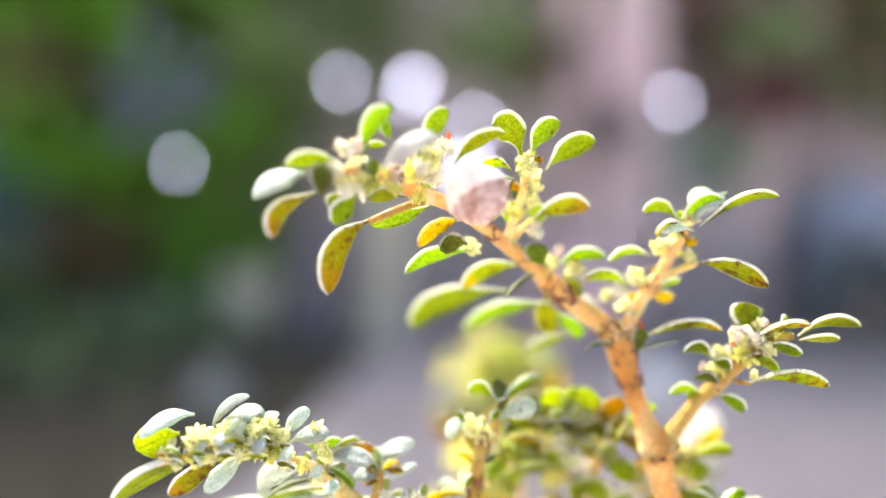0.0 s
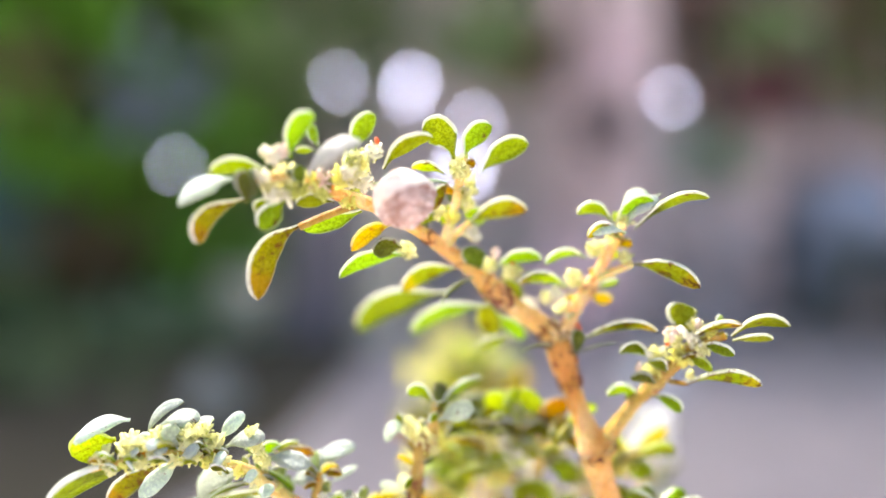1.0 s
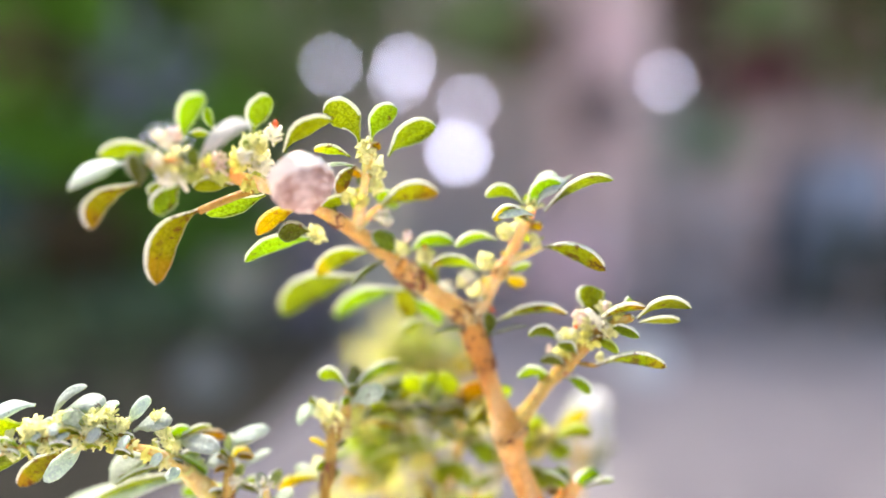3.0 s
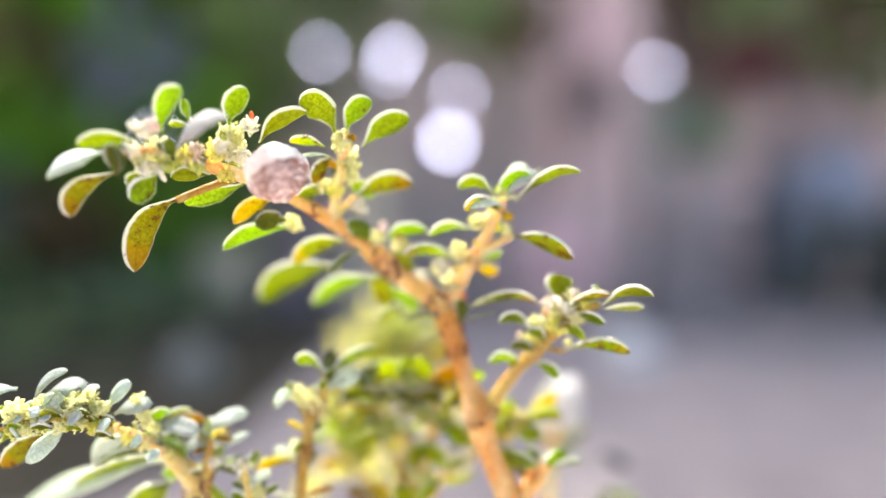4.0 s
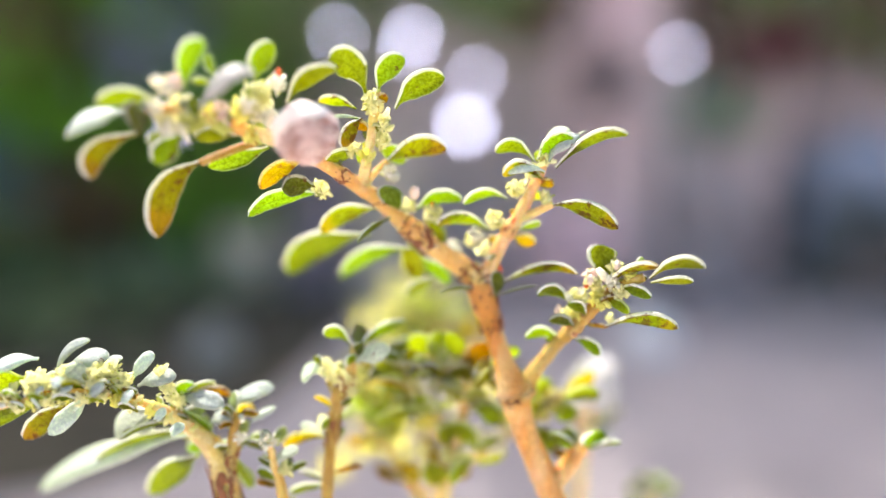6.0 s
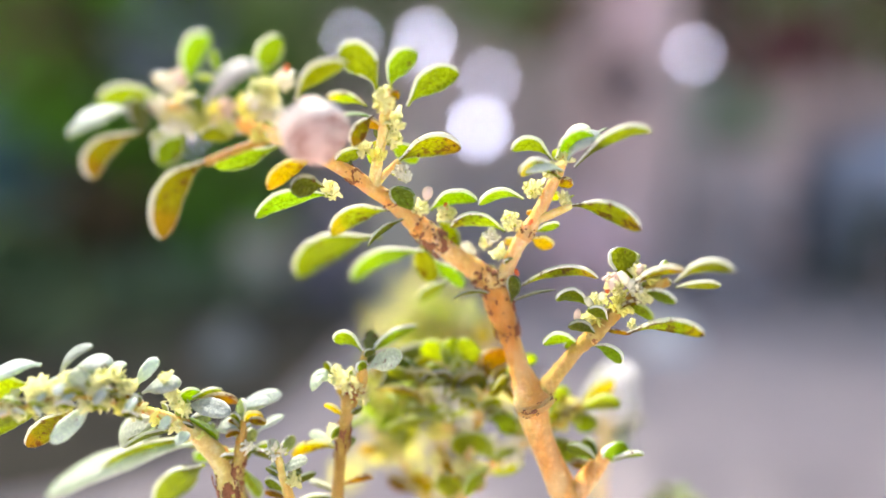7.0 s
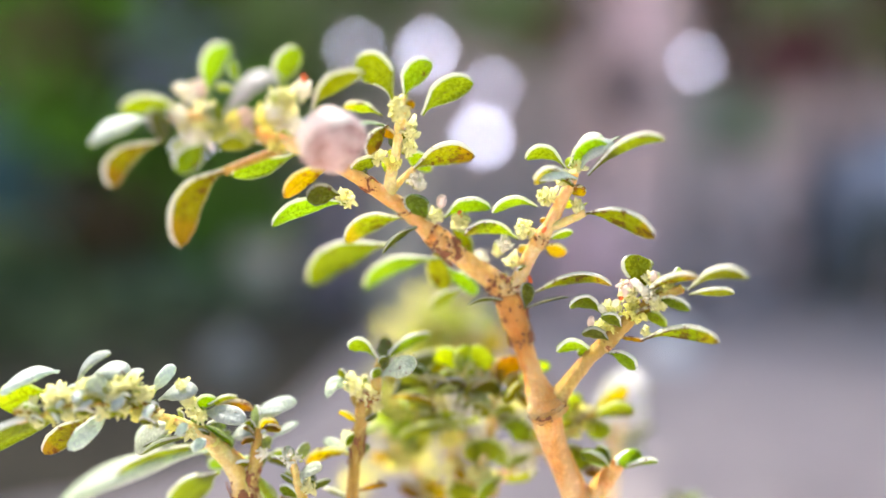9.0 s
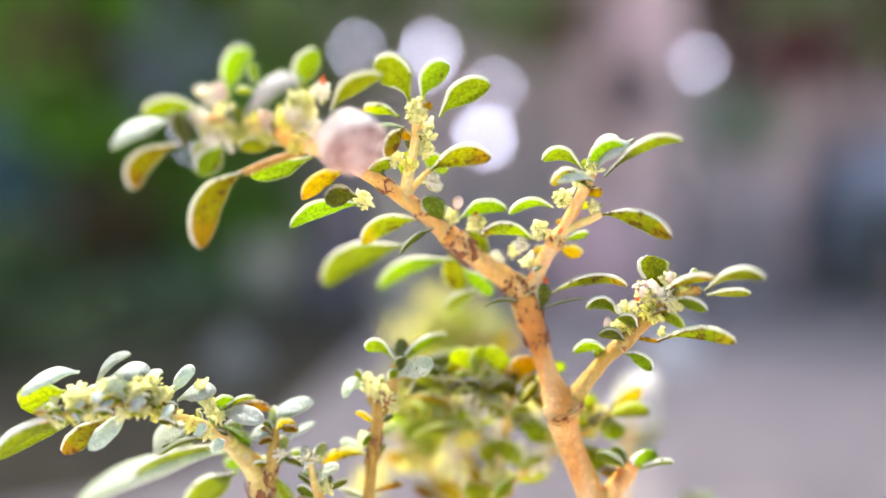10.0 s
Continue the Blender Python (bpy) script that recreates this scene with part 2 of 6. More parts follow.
# brightest copy of the hedge leaf, with sun put into the green
HEDGE_PAINTED_SUN = plain("hedge_leaf_painted_sun", (0.11, 0.285, 0.012), 0.65, 9.0, 0.4, 0.1, 0.001)
HEDGE_TEAL = plain("leaf_teal", (0.07, 0.17, 0.20), 0.4, 9.0, 0.4, 0.1, 0.001)
HEDGE_SLATE = plain("leaf_slate", (0.19, 0.22, 0.28), 0.4, 9.0, 0.3, 0.1, 0.001)
HEDGE_MOSS = plain("leaf_moss", (0.17, 0.25, 0.09), 0.5, 9.0, 0.4, 0.1, 0.001)
HEDGE_UMBER = plain("leaf_umber", (0.11, 0.075, 0.03), 0.6, 9.0, 0.4, 0.1, 0.001)
LEAF_MAROON = plain("leaf_maroon", (0.14, 0.045, 0.045), 0.5, 9.0, 0.3, 0.1, 0.001)
LEAF_SAGE = plain("leaf_sage", (0.20, 0.30, 0.19), 0.5, 9.0, 0.3, 0.1, 0.001)
LEAF_GREY = plain("leaf_dry_grey", (0.58, 0.53, 0.54), 0.8, 9.0, 0.25, 0.1, 0.001)
LEAF_DUSK = plain("leaf_dusky", (0.13, 0.12, 0.13), 0.7, 9.0, 0.3, 0.1, 0.001)
LEAF_BLACK = plain("leaf_blackish", (0.035, 0.05, 0.035), 0.6, 9.0, 0.3, 0.1, 0.001)
BLOSSOM = plain("blossom_pink", (0.88, 0.64, 0.68), 0.6, 9.0, 0.15, 0.1, 0.001)
COVER_LEAF = plain("cover_leaf", (0.07, 0.11, 0.038), 0.6, 9.0, 0.5, 0.1, 0.001)
CHITIN = plain("chitin_dark", (0.03, 0.028, 0.03), 0.35, 900.0, 0.4, 0.3, 0.0001)


def sky_glow():
    n = Nodes("bright_sky")
    em = n.add("ShaderNodeEmission")
    em.inputs["Color"].default_value, em.inputs["Strength"].default_value = (0.66, 0.69, 1.0, 1), 8.0
    n.link(em.outputs[0], n.out.inputs["Surface"])
    return n.material


SKY_GLOW = sky_glow()
SOIL = plain("soil_dark", (0.27, 0.24, 0.24), 0.95, 14.0, 0.4, 0.6, 0.01)
# near-black so that the colour itself gives the shade under the hedge
SHADED_GROUND = plain("shaded_ground_dark", (0.060, 0.052, 0.034), 0.95, 14.0, 0.4, 0.6, 0.01)
STUMP = plain("tan_wood", (0.60, 0.54, 0.42), 0.9, 10.0, 0.25, 0.5, 0.006, (1, 1, 0.2))


# ---- builders ----
def world_place(ob):
    """Where ob stands; nothing here is turned or scaled under a parent."""
    p = Vector(ob.location)
    while ob.parent:
        ob = ob.parent
        p += Vector(ob.location)
    return p


def part(name, bm, material, parent=None, label="", at=None, smooth=True):
    """Links a bmesh, given in world metres, as one mesh object under parent, with its origin at the place given."""
    here = Vector(at) if at is not None else Vector((0, 0, 0))
    bmesh.ops.translate(bm, verts=bm.verts, vec=-here)
    mesh = bpy.data.meshes.new(name)
    bm.to_mesh(mesh)
    bm.free()
    if smooth:
        mesh.polygons.foreach_set("use_smooth", [True] * len(mesh.polygons))
    mesh.materials.append(material)
    ob = new(name, mesh)
    if parent is not None:
        ob.parent = parent
        here = here - world_place(parent)
    ob.location = here
    if label:
        tagged(ob, label)
    return ob


def plant(name, foot, label, category):
    ob = new(name)
    ob.location = (0.001 * foot[0], 0.001 * foot[1], 0)
    ob.empty_display_size = 0.02
    return tagged(ob, label, category, "herbs")


def glide(points, steps):
    """Points on a Catmull-Rom curve through rows of numbers."""
    rows = [np.array(p, float) for p in points]
    ext = [2 * rows[0] - rows[1], *rows, 2 * rows[-1] - rows[-2]]
    done = []
    for i in range(1, len(ext) - 2):
        a, b, c, d = ext[i - 1:i + 3]
        for k in range(steps):
            u = k / steps
            done.append(0.5 * (2 * b + (c - a) * u + (2 * a - 5 * b + 4 * c - d) * u * u + (3 * b - a - 3 * c + d) * u ** 3))
    done.append(rows[-1])
    return done


def tube(bm, rows, sides=14, rough=0.05, seed=0.0):
    """A closed tube along rows of (x, y, z, radius), slightly uneven."""
    rows = [[float(v) for v in r] for r in rows]
    rings = []
    up = Vector((0.2, -1, 0.1)).normalized()
    for i, r in enumerate(rows):
        p = Vector(r[:3])
        t = Vector(rows[min(i + 1, len(rows) - 1)][:3]) - Vector(rows[max(i - 1, 0)][:3])
        t.normalize()
        side = t.cross(up).normalized()
        over = side.cross(t)
        ring = []
        for k in range(sides):
            a = 2 * math.pi * k / sides
            d = math.cos(a) * side + math.sin(a) * over
            rad = r[3] * (1 + rough * noise.noise((p * 0.7 / max(r[3], 1e-6)) + d * 1.4 + Vector((seed, 0, 0))))
            ring.append(bm.verts.new(p + rad * d))
        rings.append(ring)
    for a, b in zip(rings, rings[1:]):
        for k in range(sides):
            bm.faces.new((a[k], a[(k + 1) % sides], b[(k + 1) % sides], b[k]))
    for ring, flip in ((rings[0], True), (rings[-1], False)):
        c = bm.verts.new(sum((v.co for v in ring), Vector()) / sides)
        for k in range(sides):
            q = (ring[k], ring[(k + 1) % sides], c)
            bm.faces.new(q[::-1] if flip else q)


STEM_SHAPES = {}


def stem(name, parent, points, label="", material=None):
    """A stem through millimetre points (x, y, z, radius); a plant's own stem is carried down to the ground."""
    points = list(points)
    if parent.type == "EMPTY":
        x, y, z, r = points[0]
        foot = parent.location * 1000
        points = [(foot.x, foot.y, -1, r * 1.15), (0.6 * foot.x + 0.4 * x, 0.6 * foot.y + 0.4 * y, 0.5 * z, r * 1.08)] + points
    rows = [np.array(p) * 0.001 for p in glide(points, 8)]
    bm = bmesh.new()
    tube(bm, rows, 22, 0.16, len(STEM_SHAPES) * 3.1)
    ob = part(name, bm, material or STEM, parent, label, at=[float(v) for v in rows[0][:3]])
    STEM_SHAPES[ob.name] = rows
    return ob


def blade(u):
    """Half width of a spoon-shaped leaf at u from stalk to tip, at most 1."""
    x = u ** 1.42
    body = max(0.0, 4 * x * (1 - x)) ** 0.60
    ease = min(1.0, u / 0.36)
    return max(0.13 * (1 - u) if u < 0.4 else 0.0, body * (0.32 + 0.68 * ease))


def leaf(parent, kind, base, middle, tip, width, face):
    """A leaf from base to tip (millimetres), arched towards middle. face: degrees by which the blade turns from upright
    towards lying flat; plus shows its under side to the front, minus its upper side."""
    b, m, t = (Vector(p) * 0.001 for p in (base, middle, tip))
    m = 0.42 * 0.5 * (b + t) + 0.58 * m
    seed = 0.37 * (base[0] + 2 * tip[2])
    rng = random.Random(int(1000 * abs(seed)))
    ahead = Vector((0, 1, 0))
    n_u, n_v = 20, 14
    cup = rng.uniform(-0.06, 0.16)
    bulge = rng.uniform(0.16, 0.3)
    flat, turn = rng.uniform(0.6, 0.74), rng.uniform(1.2, 1.9)
    wave = rng.uniform(0.06, 0.18)
    twist = radians(rng.uniform(-22, 22))
    hook = rng.uniform(0.0, 0.22) * (t - b).length
    start = (t - b).cross(ahead)
    if start.z < 0:
        start = -start

    def frames():
        """Along the leaf: place, direction, sideways, up."""
        last, over, done = start, None, []
        for i in range(n_u + 1):
            u = i / n_u
            p = (1 - u) ** 2 * b + 2 * u * (1 - u) * m + u * u * t
            d = (2 * (1 - u) * (m - b) + 2 * u * (t - m)).normalized()
            q = d.cross(ahead).normalized()
            if q.dot(last) < 0:
                q = -q
            last = q
            a = -radians(face) + twist * (u - 0.4)
            side = math.cos(a) * q + math.sin(a) * ahead
            side = (side - side.dot(d) * d).normalized()
            up = side.cross(d).normalized()
            if over is None:
                over = 1 if (side.cross((t - b).normalized())).z > 0 else -1
            done.append((u, p, side, up * over, q))
        return done

    def section(u, h, side, up, thick, s):
        """Offsets across the leaf; its margins are rolled down."""
        row = []
        for k in range(n_v + 1):
            v = math.sin(0.5 * math.pi * (-1 + 2 * k / n_v))
            g = 1 if v > 0 else -1
            roll = max(0.0, abs(v) - flat) / (1 - flat) * turn
            rho = (1 - flat) * h / turn
            edge = 1 + 0.10 * noise.noise(Vector((seed, 6 * u, g))) + 0.05 * noise.noise(Vector((seed, 17 * u, 3 * g)))
            out = g * (min(abs(v), flat) * h + rho * math.sin(roll)) * edge
            drop = -rho * (1 - math.cos(roll))
            normal = math.cos(roll) * up + g * math.sin(roll) * side
            lift = cup * h * (v * v - 0.3) - 0.00006 * (abs(v) < 0.1) * (u < 0.85)
            lift += wave * h * noise.noise(Vector((seed + 3 * u, 2.0 * v, 0.5)))
            swell = bulge * h * max(0.0, 1 - v * v) ** 0.8 if s else 0.0
            body = thick * math.sqrt(max(0.0, 1 - abs(v) ** 6))
            row.append((v, side * out + up * (lift + drop) + normal * (swell + (0.5 if s else -0.5) * body)))
        return row

    shape = frames()
    u, p, side, up, q = shape[n_u // 2 + 1]
    seen = [o.dot(q) for s in (0, 1) for v, o in section(u, 1.0, side, up, 0.0, s)]
    half = min(0.00100 * width / max(0.3, max(seen) - min(seen)), 0.00112 * width)
    thick = min(0.00024, 0.36 * half)
    bm = bmesh.new()
    along, across, sun_edge = (bm.verts.layers.float.new(n) for n in ("along", "across", "sun_edge"))
    sides = [[], []]
    for u, p, side, up, q in shape:
        h = half * blade(u)
        p = p - Vector((0, 0, hook * max(0.0, u - 0.6) ** 2 * 2.2))
        # the edge turned to the sun, where the rim highlight is painted
        high = 1 if 0.9 * side.z - 0.45 * side.x > 0 else -1
        for s in (0, 1):
            row = []
            for v, o in section(u, h, side, up, thick * (0.45 + 0.55 * min(1, h / (0.3 * half + 1e-9))), s):
                vert = bm.verts.new(p + o)
                vert[along], vert[across], vert[sun_edge] = u, abs(v), max(0.0, v * high)
                row.append(vert)
            sides[s].append(row)
    for s in (0, 1):
        for r0, r1 in zip(sides[s], sides[s][1:]):
            for k in range(n_v):
                q4 = (r0[k], r0[k + 1], r1[k + 1], r1[k])
                f = bm.faces.new(q4 if s == 0 else q4[::-1])
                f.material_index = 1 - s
    bmesh.ops.remove_doubles(bm, verts=bm.verts, dist=0.000004)
    bmesh.ops.recalc_face_normals(bm, faces=bm.faces)
    label = {"pale": "silvery pale leaf", "silver": "waxy white leaf", "frosted": "frosted bluish-white leaf", "lime": "lime-green leaf", "spotted": "green leaf with brown flecks", "tipped": "flecked leaf with a withered brown tip", "worn": "yellowing leaf", "dark": "dark green leaf"}.get(kind, "")
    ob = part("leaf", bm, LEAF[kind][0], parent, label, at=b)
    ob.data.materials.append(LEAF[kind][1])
    return ob


def grain(bm, centre, radius, along, seed, long=1.6):
    """A small bud: an egg with a blunt, split tip."""
    rot = along.to_track_quat("Z", "Y").to_matrix()
    rings = []
    for i in range(1, 5):
        a = math.pi * i / 5
        ring = []
        for k in range(6):
            b = 2 * math.pi * k / 6
            r = radius * math.sin(a) * (1 + 0.18 * math.cos(3 * b + seed))
            ring.append(bm.verts.new(centre + rot @ Vector((r * math.cos(b), r * math.sin(b), -long * radius * math.cos(a)))))
        rings.append(ring)
    low = bm.verts.new(centre + rot @ Vector((0, 0, -long * radius)))
    top = bm.verts.new(centre + rot @ Vector((0, 0, 0.75 * long * radius)))
    for k in range(6):
        bm.faces.new((low, rings[0][(k + 1) % 6], rings[0][k]))
        bm.faces.new((top, rings[-1][k], rings[-1][(k + 1) % 6]))
        for r0, r1 in zip(rings, rings[1:]):
            bm.faces.new((r0[k], r0[(k + 1) % 6], r1[(k + 1) % 6], r1[k]))


def bract(bm, centre, along, size, rng):
    """A tiny pointed scale leaf."""
    w = along.cross(Vector((rng.gauss(0, 1), rng.gauss(0, 1), rng.gauss(0, 1)))).normalized() * size * 0.3
    n = along.cross(w).normalized() * size * 0.12
    a, e = bm.verts.new(centre), bm.verts.new(centre + along * size)
    l, r = bm.verts.new(centre + along * size * 0.5 + w), bm.verts.new(centre + along * size * 0.5 - w)
    o, i = bm.verts.new(centre + along * size * 0.5 + n), bm.verts.new(centre + along * size * 0.5 + 0.4 * n)
    for f in ((a, l, o), (l, e, o), (e, r, o), (r, a, o), (l, a, i), (e, l, i), (r, e, i), (a, r, i)):
        bm.faces.new(f).material_index = 1


def blooms(parent, centre, radius, count, look_of):
    """A tight cluster of tiny flowers, buds and scale leaves."""
    c, r = Vector(centre) * 0.001, radius * 0.001
    rng = random.Random(int(100 * (centre[0] + 60 + centre[2])))
    bm = bmesh.new()
    for i in range(int(count * 8)):
        d = Vector((rng.gauss(0, 1), rng.gauss(0, 0.8), rng.gauss(0.15, 1))).normalized()
        p = c + d * r * rng.uniform(0.1, 0.8) ** 0.7
        way = (0.5 * d + Vector((rng.gauss(0, 0.5), rng.gauss(0, 0.5), 0.4 + rng.gauss(0, 0.5)))).normalized()
        if rng.random() < 0.12:
            bract(bm, p, way, rng.uniform(0.00025, 0.00050), rng)
        else:
            size = rng.uniform(0.00005, 0.00012) if rng.random() < 0.85 else rng.uniform(0.00013, 0.00021)
            grain(bm, p, size, way, rng.uniform(0, 6), rng.uniform(1.5, 3.4))
    ob = part("inflorescence", bm, BLOOM[look_of], parent, "fuzzy cream-white inflorescence", at=c)
    ob.data.materials.append(BLOOM["green"])
    return tagged(ob, kind="stuff")


def scar(parent, foot, top, radius, bare=0.05):
    """Rough brown flakes of an old leaf scar round a joint, a little proud of the stem."""
    a, b = Vector(foot) * 0.001, Vector(top) * 0.001
    t = (b - a).normalized()
    side = t.cross(Vector((0.2, -1, 0.1))).normalized()
    over = side.cross(t)
    bm = bmesh.new()
    rows, around = 22, 48
    grid = []
    for i in range(rows + 1):
        u = i / rows
        ring = []
        for k in range(around):
            g = 2 * math.pi * k / around
            d = math.cos(g) * side + math.sin(g) * over
            p = a.lerp(b, u)
            rad = 0.001 * radius * (1.0 + 0.10 * noise.noise(Vector((3 * d.x + foot[0], 3 * d.z, 6 * u))) + 0.03 * math.sin(math.pi * u))
            ring.append(bm.verts.new(p + rad * d))
        grid.append(ring)
    for i in range(rows):
        for k in range(around):
            u, g = (i + 0.5) / rows, 2 * math.pi * k / around
            n = noise.fractal(Vector((2.2 * math.cos(g) + foot[0], 2.2 * math.sin(g), 3.5 * u)), 1.0, 2.0, 4)
            if n > bare + 0.75 * abs(u - 0.5):
                bm.faces.new((grid[i][k], grid[i][(k + 1) % around], grid[i + 1][(k + 1) % around], grid[i + 1][k]))
    for v in [v for v in bm.verts if not v.link_faces]:
        bm.verts.remove(v)
    ext = bmesh.ops.extrude_face_region(bm, geom=bm.faces[:])
    mid = 0.5 * (a + b)
    for v in ext["geom"]:
        if isinstance(v, bmesh.types.BMVert):
            away = v.co - mid
            away -= t * away.dot(t)
            v.co += away.normalized() * 0.00004
    bmesh.ops.recalc_face_normals(bm, faces=bm.faces)
    return part("leaf_scar", bm, SCAR, parent, "dark brown flaking leaf scar", at=a)


def collar(parent, foot, top, radius):
    """A swollen ring round a joint of the stem."""
    a, b = Vector(foot) * 0.001, Vector(top) * 0.001
    rows = []
    for k in range(13):
        u = k / 12
        swell = math.sin(math.pi * u) ** 0.6 * (1 + 0.10 * math.cos(4 * math.pi * u))
        rows.append((*a.lerp(b, u), 0.001 * radius * (0.90 + 0.10 * swell)))
    bm = bmesh.new()
    tube(bm, rows, 28, 0.16, foot[0])
    return part("collar", bm, STEM, parent, "swollen orange-brown stem joint", at=a)


def bud(parent, centre, radius, look_of):
    c = Vector(centre) * 0.001
    bm = bmesh.new()
    rng = random.Random(int(1000 * (centre[0] + centre[2])))
    grain(bm, c, radius * 0.00085, Vector((rng.uniform(-0.8, 0.5), -0.3, 1)).normalized(), rng.uniform(0, 6), rng.uniform(1.3, 2.0))
    return part("bud", bm, BLOOM[look_of], parent, "tiny %s bud" % look_of, at=c)


def dry_material():
    """Smooth cream skin, painted pale as sunlit, on the crown; below a ragged border darker flaking, creased brown-pink
    tissue.
    """
    n = Nodes("dry_bloom")
    face = n.add("ShaderNodeAttribute")
    face.attribute_name = "flaking"
    crease = n.add("ShaderNodeAttribute")
    crease.attribute_name = "crease"
    rag = n.add("ShaderNodeMath")
    rag.operation = "MULTIPLY_ADD"
    rag.inputs[1].default_value = 0.5
    n.link(n.noise(1300, 5, 0.7), rag.inputs[0])
    n.link(face.outputs["Fac"], rag.inputs[2])
    bare = n.ramp(rag.outputs[0], [(0.58, grey(0)), (0.80, grey(1))])
    mottle = n.noise(2600, 5, 0.75, (1, 0.6, 1.7))
    lumps = n.noise(700, 4, 0.6)
    crown = n.ramp(lumps, [(0.32, (0.86, 0.68, 0.61)), (0.62, (0.95, 0.88, 0.77))])
    tissue = n.ramp(mottle, [(0.34, (0.36, 0.21, 0.17)), (0.50, (0.64, 0.46, 0.41)), (0.66, (0.88, 0.76, 0.72))])
    # shade in the creases is painted into the tissue colour
    tissue = n.mix(n.ramp(crease.outputs["Fac"], [(0.0, grey(0.9)), (0.28, grey(0))]), tissue, (0.30, 0.155, 0.12))
    n.link(n.mix(bare, crown, tissue), n.bsdf.inputs["Base Color"])
    n.set(Roughness=0.8, Subsurface_Weight=0.6, Subsurface_Radius=(1.0, 0.72, 0.62), Subsurface_Scale=0.0009)
    n.bump(n.noise(2200, 5, 0.7, (1, 0.6, 1.8)), 0.7, 0.0002)
    return n.material


DRY = dry_material()


def dry_head(parent, centre, radius):
    """A withered head: a smooth swollen crown over a sunken face of curled flakes."""
    c, r = Vector(centre) * 0.001, radius * 0.001
    bm = bmesh.new()
    bmesh.ops.create_icosphere(bm, subdivisions=6, radius=1.0)
    flaking, crease = (bm.verts.layers.float.new(n) for n in ("flaking", "crease"))
    # points away from the sun; this side gets the darker, shaded colour
    lean = Vector((0.42, -0.36, -0.83)).normalized()
    for v in bm.verts:
        d = v.co.normalized()
        warp = d + 0.22 * Vector((noise.noise(d * 2.3), noise.noise(d * 2.3 + Vector((7, 0, 0))), noise.noise(d * 2.3 + Vector((0, 9, 0)))))
        # flakes lie in slanting shingles, longer across than high
        q = Vector((1.1 * warp.x + 0.8 * warp.z + 3, 1.2 * warp.y, 3.6 * warp.z - 1.5 * warp.x))
        near, points = noise.voronoi(q)
        seam = near[1] - near[0]
        tilt = (q - points[0]).dot(Vector((0.3, 0.2, -0.8)))
        low = min(1.0, max(0.0, 0.08 + 3.2 * d.dot(lean) + 0.35 * noise.noise(d * 3.1)))
        k = 0.95 + 0.10 * noise.noise(d * 1.5 + Vector((2, 0, 1))) + 0.05 * noise.noise(d * 5.5)
        wrinkle = 1 - 2 * abs(noise.noise(Vector((4 * warp.x, 4 * warp.y + 4, 13 * warp.z - 5 * warp.x))))
        k += low * (0.05 * min(1.0, 4 * seam) + 0.09 * tilt + 0.06 * wrinkle - 0.12)
        k *= 1 - 0.14 * max(0.0, d.dot(Vector((0.62, -0.35, -0.70))) - 0.35)
        v[flaking], v[crease] = low, min(1.0, seam, 0.15 + 0.5 * max(0.0, wrinkle))
        v.co = Vector((d.x * 0.99, d.y, d.z * 0.95)) * k * r + c
    part("withered_bloom", bm, DRY, parent, "wrinkled pinkish dry bloom with its crown painted pale as sunlit", at=c)


def scatter_leaves(stems, count, seed, sizes=(2.2, 4.2), kinds=("lime", "lime", "worn", "lime", "fresh"), above=0.15):
    """Further small leaves along the stems."""
    rng = random.Random(seed)
    for i in range(count):
        s = rng.choice(stems)
        rows = STEM_SHAPES[s.name]
        rows = [q for q in rows if q[2] > above]
        p = Vector([float(v) for v in rows[int(rng.uniform(0.15, 1) * (len(rows) - 1))][:3]]) * 1000
        d = Vector((rng.uniform(-1, 1), rng.uniform(-0.5, 0.9), rng.uniform(-0.2, 0.8))).normalized()
        size = rng.uniform(*sizes)
        t = p + d * size
        m = p + d * size * 0.5 + Vector((0, 0, rng.uniform(0.2, 0.8)))
        leaf(s, rng.choice(kinds), tuple(p), tuple(m), tuple(t), size * rng.uniform(0.45, 0.58), rng.choice((30, 40, 50)))


# ---- the place round the herb: paving, hedge, trees, wall, sky ----
def ground():
    bm = bmesh.new()
    n = 60
    def coord(i):
        u = 2 * i / n - 1
        return 40 * u * abs(u) ** 2
    grid = [[bm.verts.new((coord(i), coord(j) + 0.6, 0.004 * noise.noise(Vector((2.1 * coord(i), 2.1 * coord(j), 0))))) for i in range(n + 1)] for j in range(n + 1)]
    for j in range(n):
        for i in range(n):
            bm.faces.new((grid[j][i], grid[j][i + 1], grid[j + 1][i + 1], grid[j + 1][i]))
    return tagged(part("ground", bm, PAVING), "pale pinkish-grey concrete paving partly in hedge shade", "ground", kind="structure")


ground()
HEDGE_Y = 1.62
GAPS = [(-0.161, 0.275, 13), (-0.039, 0.2745, 17), (-0.048, 0.252, 11), (0.068, 0.212, 14), (0.0507, 0.130, 21), (-0.441, 0.135, 14),
        (-0.345, 0.092, 7), (0.403, 0.246, 15), (0.375, 0.285, 7)]


def gap_at(x, z, grow=0.0):
    """Whether a place on the hedge's plane lies in one of its gaps (slope right, slope up, size in mm)."""
    for gx, gz, size in GAPS:
        if math.hypot(x - gx * HEDGE_Y, z - 0.2 - gz * HEDGE_Y) < 0.001 * size * 1.05 + grow:
            return True
    return False


